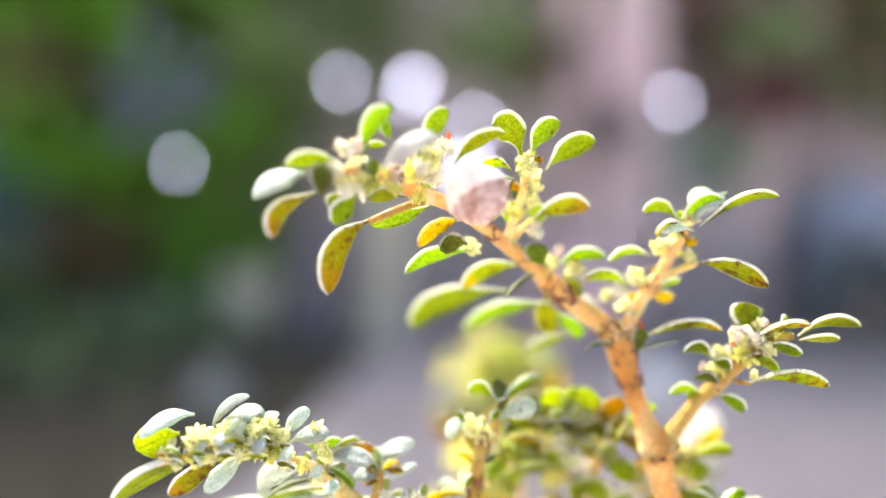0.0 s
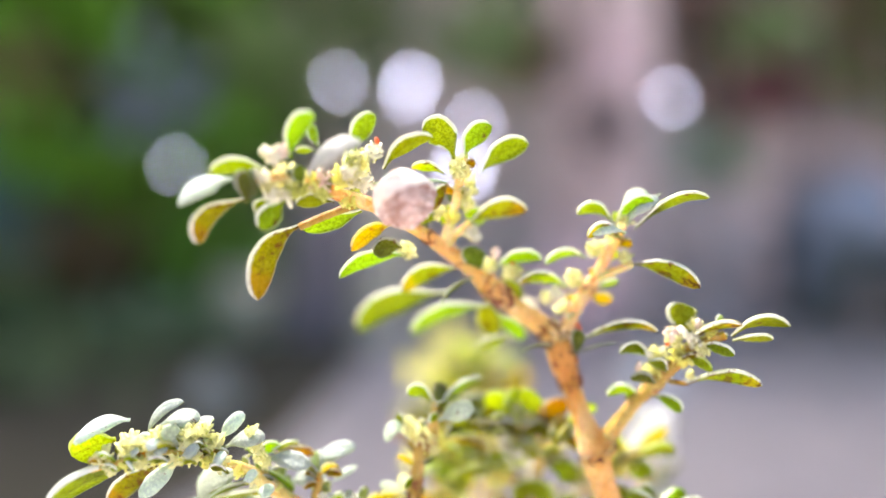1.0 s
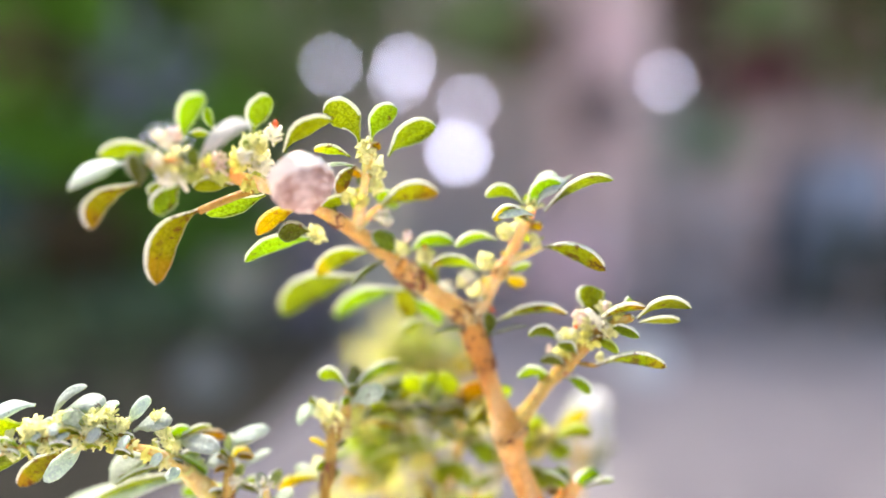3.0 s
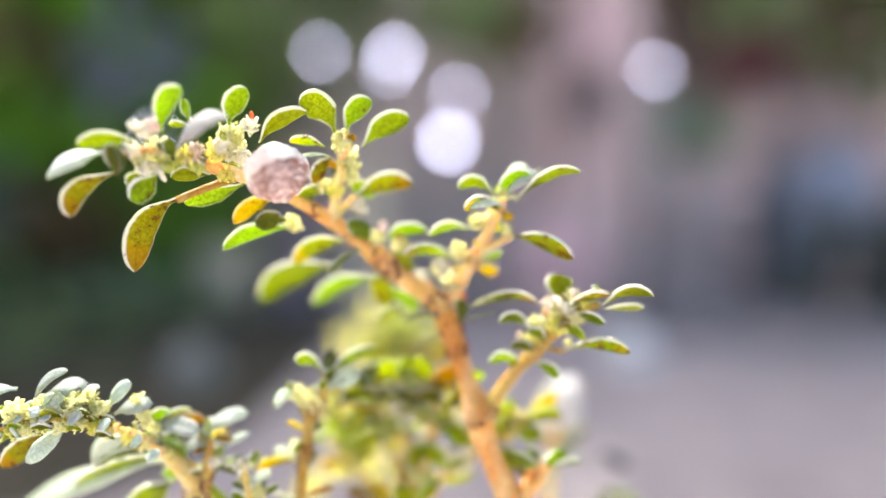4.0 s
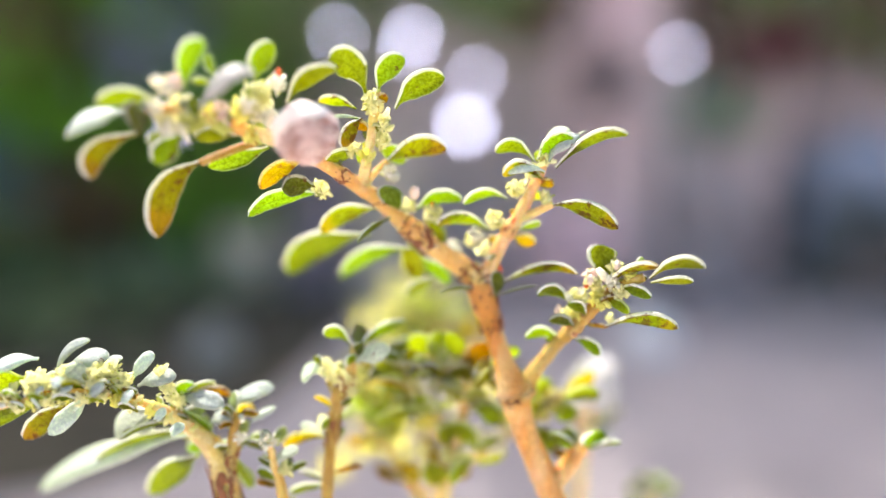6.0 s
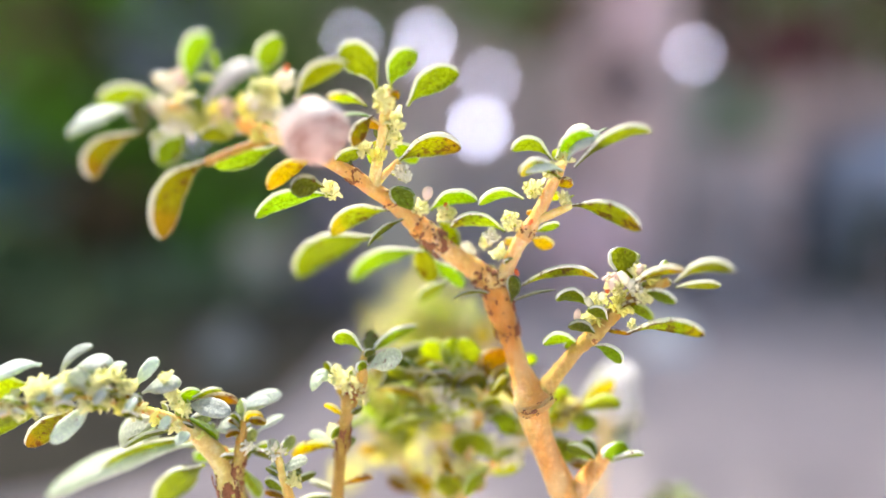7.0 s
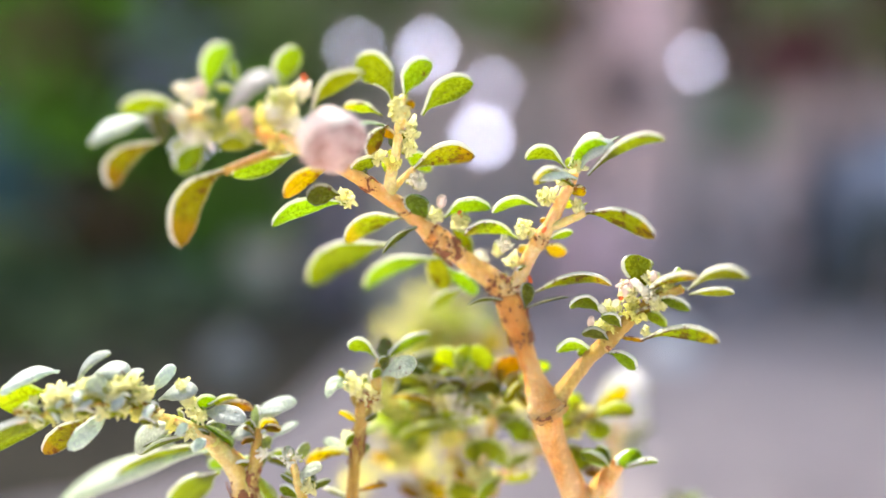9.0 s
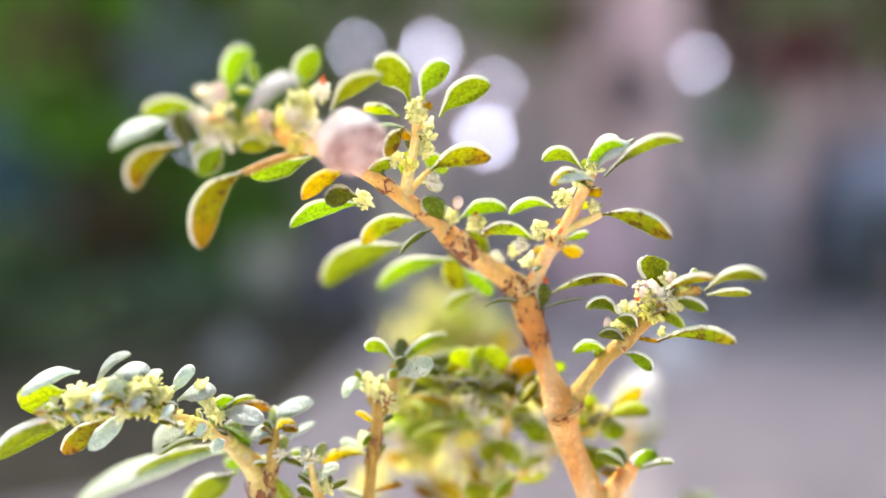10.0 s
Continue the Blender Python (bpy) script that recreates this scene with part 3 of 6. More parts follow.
def hedge_core():
    bm = bmesh.new()
    step = 0.009
    made = {}
    def vert(i, j):
        if (i, j) not in made:
            x, z = -2.4 + i * step, j * step
            made[i, j] = bm.verts.new((x + 0.003 * noise.noise(Vector((x * 40, z * 40, 1))), HEDGE_Y + 0.05 * noise.noise(Vector((2 * x, 2 * z, 4))), z))
        return made[i, j]
    for i in range(534):
        # taller than the view shows; the unseen top keeps sun off the paving
        for j in range(int((1.93 + 0.08 * noise.noise(Vector((0.06 * i, 0, 0)))) / step)):
            if not gap_at(-2.4 + (i + 0.5) * step, (j + 0.5) * step):
                bm.faces.new((vert(i, j), vert(i + 1, j), vert(i + 1, j + 1), vert(i, j + 1)))
    ext = bmesh.ops.extrude_face_region(bm, geom=bm.faces[:])
    bmesh.ops.translate(bm, verts=[v for v in ext["geom"] if isinstance(v, bmesh.types.BMVert)], vec=(0, 0.03, 0))
    return bm


def foliage(bm, rng, count, place, size):
    """Many small folded leaves at places drawn from place()."""
    for i in range(count):
        p = place()
        if p is None:
            continue
        s = size * rng.uniform(0.6, 1.4)
        d = Vector((rng.gauss(0, 1), rng.gauss(0, 0.6), rng.gauss(-0.2, 0.8))).normalized()
        w = d.cross(Vector((rng.gauss(0, 1), rng.gauss(0, 1), rng.gauss(0, 1)))).normalized() * s * 0.32
        up = d.cross(w).normalized() * s * 0.1
        a, e = bm.verts.new(p), bm.verts.new(p + d * s)
        l, r = bm.verts.new(p + d * s * 0.5 + w + up), bm.verts.new(p + d * s * 0.5 - w + up)
        c = bm.verts.new(p + d * s * 0.5)
        for f in ((a, l, c), (l, e, c), (a, c, r), (c, e, r)):
            bm.faces.new(f)


hedge = new("hedge")
hedge.location = (0, HEDGE_Y, 0)
tagged(hedge, "dense dark green hedge with small gaps of sky", "hedge")
part("inner_thicket", hedge_core(), HEDGE_CORE, hedge, "dark inner twigs", at=(0, HEDGE_Y, 0), smooth=False)
rng = random.Random(5)


def hedge_place(x0, x1, z0, z1, y0, y1):
    def place():
        x, z = rng.uniform(x0, x1), rng.uniform(z0, z1)
        y = rng.uniform(y0, y1)
        k = HEDGE_Y / y
        if gap_at(x * k, 0.2 + (z - 0.2) * k, 0.05):
            return None
        return Vector((x, y, z))
    return place


def foliage_part(label, count, box, size, material):
    bm = bmesh.new()
    foliage(bm, rng, count, hedge_place(*box), size)
    ob = part("leaves", bm, material, hedge, label, at=(0, HEDGE_Y, 0), smooth=False)
    return tagged(ob, kind="stuff")


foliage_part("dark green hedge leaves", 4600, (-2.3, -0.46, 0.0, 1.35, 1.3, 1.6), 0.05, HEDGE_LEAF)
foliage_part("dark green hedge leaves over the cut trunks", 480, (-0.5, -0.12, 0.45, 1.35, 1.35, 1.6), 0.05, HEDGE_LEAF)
# the sunlit parts of the hedge are laid on with the brighter leaf colours
foliage_part("hedge leaves in a brighter green painted as sunlit", 1500, (-2.0, -0.70, 0.25, 1.3, 1.15, 1.45), 0.055, HEDGE_BRIGHT)
foliage_part("bright green leaves painted as sunlit at the hedge's end", 1300, (-1.6, -0.64, 0.57, 1.1, 1.10, 1.3), 0.055, HEDGE_PAINTED_SUN)
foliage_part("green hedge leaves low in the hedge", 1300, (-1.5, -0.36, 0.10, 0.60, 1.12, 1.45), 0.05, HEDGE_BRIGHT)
foliage_part("green leaves painted as sunlit, reaching out of the hedge", 260, (-1.5, -0.30, 0.12, 1.0, 1.0, 1.25), 0.06, HEDGE_PAINTED_SUN)
# out of view, added to thin the sunlight that falls on the paving
foliage_part("unseen loose leaves added along the hedge's top to dapple the paving", 10500, (-2.4, 2.4, 1.88, 2.6, 1.55, 1.7), 0.055, HEDGE_LEAF)
foliage_part("bluish-grey leaves in the hedge", 60, (-0.616, -0.46, 0.433, 0.558, 1.05, 1.2), 0.05, HEDGE_SLATE)
foliage_part("teal leaves at the hedge's edge", 160, (-0.929, -0.767, 0.253, 0.381, 1.05, 1.2), 0.05, HEDGE_TEAL)
foliage_part("teal leaves lower in the hedge", 110, (-0.876, -0.738, 0.203, 0.278, 1.05, 1.2), 0.05, HEDGE_TEAL)
foliage_part("bright green leaves in the hedge's face", 140, (-0.756, -0.624, 0.327, 0.448, 1.0, 1.15), 0.05, HEDGE_PAINTED_SUN)
foliage_part("moss-green leaves low in the hedge", 190, (-0.899, -0.72, 0.034, 0.171, 1.0, 1.15), 0.05, HEDGE_MOSS)
foliage_part("moss-green leaves over the soil bed", 90, (-0.566, -0.441, 0.011, 0.101, 0.95, 1.1), 0.05, LEAF_SAGE)
foliage_part("dry umber leaves in the hedge", 130, (-0.701, -0.569, 0.129, 0.243, 1.0, 1.15), 0.05, HEDGE_UMBER)
foliage_part("dry umber leaves deep in the hedge", 110, (-0.776, -0.646, 0.455, 0.555, 1.0, 1.15), 0.05, HEDGE_UMBER)
foliage_part("vivid green leaves painted as sunlit at the hedge's end", 160, (-0.888, -0.736, 0.528, 0.626, 1.0, 1.15), 0.05, HEDGE_PAINTED_SUN)
foliage_part("olive leaves above the cut trunks", 110, (-0.401, -0.238, 0.519, 0.65, 1.1, 1.3), 0.05, HEDGE_MOSS)
foliage_part("olive leaves over the young trees", 90, (0.057, 0.162, 0.535, 0.615, 1.05, 1.2), 0.05, HEDGE_MOSS)
foliage_part("umber leaves over the young trees", 70, (0.152, 0.235, 0.528, 0.609, 1.05, 1.2), 0.05, HEDGE_UMBER)
foliage_part("olive hedge leaves above the trunks", 900, (-0.5, 0.5, 0.62, 1.35, 1.35, 1.6), 0.05, HEDGE_LEAF)


def tree(x, y, radius, lean, material, label):
    base = new("tree")
    base.location = (x, y, 0)
    tagged(base, label, "tree", "young trees behind the herb")
    bm = bmesh.new()
    pts = [(x, y, -0.02, radius * 1.5), (x + 0.1 * lean, y, 0.06, radius * 1.15), (x + 0.4 * lean, y, 0.4, radius), (x + 0.8 * lean, y + 0.02, 0.9, radius * 0.92), (x + 1.3 * lean, y + 0.03, 1.5, radius * 0.8)]
    tube(bm, glide(pts, 6), 18, 0.16, x * 9)
    part("trunk", bm, material, base, at=(x, y, 0))
    bm = bmesh.new()
    top = Vector((x + 1.3 * lean, y + 0.03, 1.5))
    for k in range(5):
        a = k * 2.4
        d = Vector((math.cos(a), math.sin(a) * 0.6, 0.9)) * 0.35
        tube(bm, glide([(*(top - Vector((0, 0, 0.06))), radius * 0.6), (*(top + 0.5 * d), radius * 0.4), (*(top + d), radius * 0.15)], 3), 7, 0.1, k)
    part("limbs", bm, material, base, at=(x, y, 0))
    bm = bmesh.new()
    r2 = random.Random(int(100 * (x + 5)))
    def place():
        v = Vector((r2.gauss(0, 1), r2.gauss(0, 0.7), r2.gauss(0, 0.6)))
        return top + Vector((0, 0, 0.45)) + v * 0.22
    foliage(bm, r2, 380, place, 0.07)
    part("crown", bm, HEDGE_LEAF, base, at=(x, y, 0), smooth=False)


tree(0.262, 1.30, 0.031, 0.06, BARK, "young tree with mauve-grey bark in front of the hedge")
tree(0.368, 1.24, 0.028, 0.02, BARK, "slender young tree with mauve-grey bark")
tree(0.449, 1.28, 0.034, 0.01, BARK_PINK, "young tree with pale pinkish bark beside the post")


def stump(x, y, r, h, label, material=STUMP):
    bm = bmesh.new()
    tube(bm, glide([(x, y, -0.02, r * 1.35), (x, y, 0.04, r * 1.08), (x + 0.01, y, 0.6 * h, r), (x + 0.012, y, h, r * 0.96)], 5), 18, 0.18, 7 * x)
    tagged(part("stump", bm, material, at=(x, y, 0)), label, "stump", "cut trunks")


stump(-0.40, 1.20, 0.062, 0.15, "short tan cut trunk at the hedge's foot")
stump(-0.11, 1.24, 0.05, 0.32, "short greyish tan cut trunk at the hedge's foot")
stump(-0.262, 1.28, 0.05, 0.27, "mauve-grey cut trunk at the hedge's foot", BARK_DUSKY)
stump(-0.335, 1.36, 0.022, 0.25, "thin tan cut trunk close to the hedge")


def post(x, y, h, w, material, label):
    bm = bmesh.new()
    bmesh.ops.create_cube(bm, size=1)
    bmesh.ops.scale(bm, verts=bm.verts, vec=(w, w, h))
    bmesh.ops.translate(bm, verts=bm.verts, vec=(x, y, h / 2 - 0.01))
    bmesh.ops.bevel(bm, geom=bm.edges[:], offset=w * 0.12, segments=2, affect="EDGES")
    tagged(part("post", bm, material, at=(x, y, 0)), label, "post")


post(0.545, 1.32, 0.47, 0.055, POST, "pale weathered wooden post standing on the paving")


def stone_wall():
    root = new("wall_garden")
    root.location = (1.25, 1.50, 0)
    tagged(root, "garden wall of grey stones with brown upper courses", "wall", kind="structure")
    r2 = random.Random(8)
    z = 0.0
    while z < 1.25:
        h = r2.uniform(0.10, 0.16)
        x = 0.56 + r2.uniform(-0.06, 0)
        while x < 2.2:
            w = r2.uniform(0.14, 0.28)
            k = HEDGE_Y / 1.46
            if not gap_at((x + 0.5 * w) * k, 0.2 + (z + 0.5 * h - 0.2) * k, 0.13):
                bm = bmesh.new()
                bmesh.ops.create_cube(bm, size=1)
                bmesh.ops.scale(bm, verts=bm.verts, vec=(w - 0.012, 0.14, h - 0.012))
                bmesh.ops.bevel(bm, geom=bm.edges[:], offset=0.02, segments=1, affect="EDGES")
                at = Vector((x + w / 2, 1.46 + r2.uniform(-0.015, 0.015), z + h / 2))
                bmesh.ops.translate(bm, verts=bm.verts, vec=at)
                red = z > 0.43
                part("stone", bm, CLAY if red else STONE, root, at=at, smooth=False)
            x += w
        z += h


stone_wall()


def drum():
    base = new("water_drum")
    base.location = (0.865, 1.24, 0)
    tagged(base, "faded blue-grey plastic water drum by the stone wall", "drum")
    bm = bmesh.new()
    prof = [(0.0, 0.0), (0.085, 0.0), (0.095, 0.02), (0.10, 0.12), (0.105, 0.13), (0.105, 0.15), (0.10, 0.16), (0.10, 0.23), (0.105, 0.24), (0.105, 0.26), (0.10, 0.27), (0.09, 0.30), (0.07, 0.32), (0.0, 0.32)]
    n = 28
    rings = [[bm.verts.new((0.865 + r * math.cos(2 * math.pi * k / n), 1.24 + r * math.sin(2 * math.pi * k / n), z)) for k in range(n)] if r else [bm.verts.new((0.865, 1.24, z))] for r, z in prof]
    for a, b in zip(rings, rings[1:]):
        for k in range(n):
            q = [a[k % len(a)], a[(k + 1) % len(a)], b[(k + 1) % len(b)], b[k % len(b)]]
            q = list(dict.fromkeys(q))
            if len(q) > 2:
                bm.faces.new(q)
    bmesh.ops.recalc_face_normals(bm, faces=bm.faces)
    part("body", bm, DRUM, base, at=(0.865, 1.24, 0))
    bm = bmesh.new()
    bmesh.ops.create_cone(bm, segments=20, radius1=0.035, radius2=0.03, depth=0.03, cap_ends=True)
    bmesh.ops.translate(bm, verts=bm.verts, vec=(0.895, 1.22, 0.335))
    part("cap", bm, DRUM, base, at=(0.895, 1.22, 0.335))


drum()


def shrub(x, y, width, z0, z1, count, material, label):
    """A thin shrub: stems from one foot and loose leaves round them."""
    base = new("shrub")
    base.location = (x, y, 0)
    tagged(base, label, "shrub", "shrubs by the wall")
    r2 = random.Random(int(1000 * x))
    for k in range(4):
        end = Vector((x + width * (k / 3 - 0.5), y + r2.uniform(-0.04, 0.04), z1 - 0.1 * r2.random()))
        bm = bmesh.new()
        tube(bm, glide([(x, y, -0.01, 0.009), (0.6 * x + 0.4 * end.x, y, 0.45 * z1, 0.007), (*end, 0.003)], 5), 8, 0.12, k)
        part("stem", bm, BARK, base, at=(x, y, 0))
    bm = bmesh.new()
    foliage(bm, r2, count, lambda: Vector((x + r2.gauss(0, 0.3) * width, y + r2.uniform(-0.06, 0.06), r2.uniform(z0, z1))), 0.05)
    tagged(part("leaves", bm, material, base, at=(x, y, z0), smooth=False), kind="stuff")


shrub(0.36, 1.44, 0.05, 0.05, 0.9, 80, HEDGE_LEAF, "narrow dark climber between the young trees")
shrub(1.02, 1.28, 0.30, 0.50, 1.25, 260, HEDGE_LEAF, "olive green shrub hanging over the stone wall")
shrub(1.08, 1.24, 0.34, 0.44, 0.90, 260, HEDGE_LEAF, "dark green shrub before the stone wall")
shrub(0.86, 1.26, 0.40, 0.50, 0.86, 240, HEDGE_UMBER, "dry brownish shrub over the stone wall")
shrub(0.338, 1.14, 0.070, 0.480, 0.600, 38, BLOSSOM, "slender shrub with pink blossoms beside the young trees")
shrub(0.319, 1.12, 0.060, 0.385, 0.467, 40, LEAF_DUSK, "dusky tuft on a thin stem before the young trees")
shrub(0.668, 1.2, 0.110, 0.450, 0.560, 120, LEAF_MAROON, "maroon-leaved shrub before the stone wall")
shrub(0.673, 1.22, 0.138, 0.578, 0.653, 120, HEDGE_MOSS, "green shrub reaching over the stone wall")
shrub(0.597, 1.22, 0.100, 0.337, 0.427, 90, LEAF_SAGE, "sage-green shrub beside the post")
shrub(0.555, 1.2, 0.094, 0.005, 0.284, 200, LEAF_GREY, "dry grey tuft beside the post")
shrub(0.80, 1.05, 0.26, 0.03, 0.20, 120, LEAF_BLACK, "blackish low shrub before the water drum")
shrub(0.262, 1.1, 0.10, 0.085, 0.185, 130, BLOSSOM, "pale blossoms at the foot of the young trees")
shrub(0.97, 1.05, 0.16, 0.02, 0.22, 90, COVER_LEAF, "low dark shrub beside the water drum")


def stone(x, y, rx, rz, material, label):
    bm = bmesh.new()
    bmesh.ops.create_icosphere(bm, subdivisions=3, radius=1)
    for v in bm.verts:
        k = 1 + 0.16 * noise.noise(v.co * 1.3 + Vector((x * 30, y, 0)))
        v.co = Vector((v.co.x * rx * k + x, v.co.y * rx * k + y, max(-0.1, v.co.z * k) * rz + 0.02 * rz))
    tagged(part("stone", bm, material, at=(x, y, 0)), label, "stone", "loose stones")


stone(0.30, 0.80, 0.035, 0.05, WHITE_STONE, "small white stone on the paving")
stone(-0.27, 0.72, 0.035, 0.05, GREY_STONE, "small grey stone at the hedge's foot")


def bed(x0, x1, slant, y0, y1, height, material, label):
    """A low dark heap with an uneven front edge: soil by the wall, painted ground shade by the hedge."""
    bm = bmesh.new()
    nx, ny = 60, 16
    grid = []
    for j in range(ny + 1):
        v = j / ny
        row = []
        for i in range(nx + 1):
            y = y0 + (y1 - y0) * v
            x = x0 + (x1 + slant * (y - y0) - x0) * i / nx
            y += 0.04 * noise.noise(Vector((4 * x, 0, 3)))
            rise = height * min(1, 4 * v) * min(1, 6 * (1 - i / nx), 6 * i / nx) * (1 + 0.5 * noise.noise(Vector((9 * x, 9 * y, 1))))
            row.append(bm.verts.new((x, y, rise - 0.006)))
        grid.append(row)
    for a, c in zip(grid, grid[1:]):
        for i in range(nx):
            bm.faces.new((a[i], a[i + 1], c[i + 1], c[i]))
    return tagged(part("soil_bed", bm, material), label, "soil", kind="structure")


# the first bed is added to darken ground that only lies in shade
bed(-2.4, -0.105, 0.07, 0.28, 1.66, 0.03, SHADED_GROUND, "dark bed added as the shaded ground under the hedge")
bed(0.26, 2.4, 0.0, 0.80, 1.62, 0.03, SOIL, "dark soil strip before the stone wall")


def cover_plant(x, y, r):
    """A low spreading plant: leafy shoots round one foot."""
    base = new("ground_cover")
    base.location = (x, y, 0)
    tagged(base, "low dark green leafy plant on the soil bed", "plant", "ground cover plants")
    for k in range(3):
        a = k * 2.1 + 7 * x
        end = Vector((x + 0.7 * r * math.cos(a), y + 0.7 * r * math.sin(a), 0.07))
        bm = bmesh.new()
        tube(bm, glide([(x, y, -0.005, 0.004), (0.5 * (x + end.x), 0.5 * (y + end.y), 0.055, 0.003), (*end, 0.002)], 4), 7, 0.1, k)
        shoot_part = part("shoot", bm, COVER_LEAF, base, at=(x, y, 0))
        bm = bmesh.new()
        foliage(bm, rng, 75, lambda: Vector((end.x + rng.gauss(0, 0.45 * r), end.y + rng.gauss(0, 0.45 * r), rng.uniform(0.02, 0.10))), 0.035)
        tagged(part("leaves", bm, COVER_LEAF, shoot_part, at=end, smooth=False), kind="stuff")


for i in range(7):
    for j in range(3):
        cover_plant(-1.85 + 0.22 * i + rng.uniform(-0.05, 0.05), 0.72 + 0.22 * j + rng.uniform(-0.05, 0.05), 0.14)

# the overcast-bright sky beyond the hedge
bm = bmesh.new()
n = 24
arc = [(9 * math.sin(radians(-60 + 5 * k)), 9 * math.cos(radians(-60 + 5 * k))) for k in range(n + 1)]
low = [bm.verts.new((x, y, -0.5)) for x, y in arc]
high = [bm.verts.new((x, y, 6.0)) for x, y in arc]
for k in range(n):
    bm.faces.new((low[k + 1], low[k], high[k], high[k + 1]))
tagged(part("backdrop", bm, SKY_GLOW), "bright white-blue sky beyond the hedge", "sky", kind="structure")


# ---- the herb in focus: stems, then leaves and flowers, in millimetres ----
herb = plant("herb", (21.99, 48.15), "green fleshy herb with orange-brown stems and cream flowers", "plant")
main = stem('stem', herb, [(25.73, 48.15, 136.76, 1.27), (23.70, 48.99, 158.22, 1.19), (21.68, 49.01, 172.03, 1.12), (20.16, 49.02, 176.43, 1.06), (18.25, 48.84, 181.08, 1.07), (17.73, 48.83, 183.48, 1.37), (17.51, 48.85, 184.01, 1.32), (16.84, 49.25, 185.92, 0.84), (16.02, 49.60, 188.32, 0.78), (15.71, 49.70, 189.42, 0.89), (15.18, 49.83, 191.06, 1.16), (14.92, 49.88, 192.41, 1.07)], label='orange-brown translucent main stem with swollen joints')
left = stem('branch', main, [(15.09, 49.86, 191.87, 0.98), (14.38, 49.90, 192.90, 0.90), (12.87, 49.93, 194.11, 0.85), (11.00, 49.84, 195.46, 0.75), (9.77, 49.71, 196.44, 0.93), (8.90, 49.58, 197.17, 0.79), (7.10, 49.09, 198.92, 0.63), (5.46, 48.45, 200.09, 0.60), (3.91, 47.55, 201.27, 0.55), (2.27, 46.47, 202.28, 0.51), (0.71, 45.47, 203.19, 0.52), (-0.98, 44.49, 203.76, 0.54), (-2.62, 43.63, 204.27, 0.50), (-4.18, 42.80, 204.79, 0.49), (-5.69, 42.02, 205.22, 0.40), (-6.74, 41.58, 205.15, 0.31), (-7.83, 41.29, 204.97, 0.16)], label='orange stem with dark brown blotches', material=TWIG)
mid = stem('branch', main, [(15.01, 49.86, 191.65, 0.76), (15.73, 49.64, 193.69, 0.60), (16.48, 49.28, 195.49, 0.55), (17.17, 48.87, 196.73, 0.61), (17.81, 48.59, 197.77, 0.52), (18.66, 48.13, 199.59, 0.46), (19.40, 47.65, 201.24, 0.38), (19.74, 47.33, 202.46, 0.16)], material=TWIG)
sprig = stem('branch', left, [(5.55, 48.44, 200.30, 0.48), (5.88, 48.04, 201.97, 0.42), (6.31, 47.40, 203.57, 0.37), (6.65, 46.85, 205.33, 0.37), (6.87, 46.41, 206.66, 0.40), (6.97, 46.30, 207.23, 0.24)], label='pale yellow-green side shoot', material=SHOOT)
right = stem('branch', main, [(18.26, 48.84, 183.80, 0.80), (19.54, 48.73, 185.62, 0.60), (21.00, 48.50, 187.60, 0.56), (22.19, 48.14, 188.87, 0.62), (23.31, 47.61, 190.28, 0.54), (24.55, 46.89, 191.68, 0.46), (25.74, 46.18, 192.74, 0.38), (26.94, 45.61, 193.39, 0.33)], label='brownish green side branch', material=STEM_BROWN)
low = stem('branch', main, [(21.03, 49.02, 175.50, 0.76), (22.19, 49.32, 176.98, 0.76), (23.11, 49.48, 178.08, 0.67), (23.66, 49.58, 178.82, 0.54)])
droop = stem('petiole', left, [(-0.82, 44.60, 203.57, 0.31), (-2.47, 44.23, 202.96, 0.29), (-3.89, 43.78, 202.35, 0.27), (-5.08, 43.36, 201.76, 0.27)], label='olive-brown leaf stalk', material=STEM_BROWN)
pet2 = stem('petiole', sprig, [(5.63, 48.47, 200.21, 0.30), (6.54, 48.51, 201.37, 0.25), (7.53, 48.52, 202.25, 0.25)], material=SHOOT)
pet3 = stem('petiole', mid, [(17.68, 48.59, 197.60, 0.34), (19.08, 47.97, 198.20, 0.32), (20.36, 47.32, 198.87, 0.27)], material=SHOOT)
leaf(left, 'fresh', (-5.32, 41.79, 206.50), (-5.97, 41.02, 208.97), (-3.29, 40.30, 209.59), 1.24, 25)
leaf(left, 'fresh', (-3.46, 42.37, 207.40), (-4.22, 42.32, 208.21), (-3.86, 42.29, 208.99), 0.79, 25)
leaf(left, 'fresh', (-3.72, 42.39, 207.08), (-4.36, 42.36, 207.52), (-5.06, 42.39, 207.09), 0.46, 45)
leaf(left, 'silver', (-3.91, 41.00, 205.25), (-2.66, 39.90, 208.37), (-0.16, 39.50, 207.11), 1.7, -60)
leaf(left, 'fresh', (-0.94, 42.74, 207.15), (-1.31, 42.53, 208.94), (0.49, 42.53, 209.76), 1.38, 25)
leaf(left, 'fresh', (-7.03, 41.86, 205.79), (-8.60, 41.03, 206.57), (-10.40, 40.30, 205.63), 1.00, 50)
leaf(left, 'frosted', (-9.27, 41.60, 205.03), (-11.18, 40.90, 205.38), (-12.45, 40.40, 203.38), 1.75, -50)
leaf(left, 'dark', (-8.18, 41.10, 203.41), (-8.00, 40.53, 204.47), (-7.72, 39.98, 205.47), 1.79, -30)
leaf(left, 'tipped', (-8.54, 41.90, 203.70), (-13.27, 41.20, 203.30), (-11.27, 40.80, 200.71), 1.12, 40)
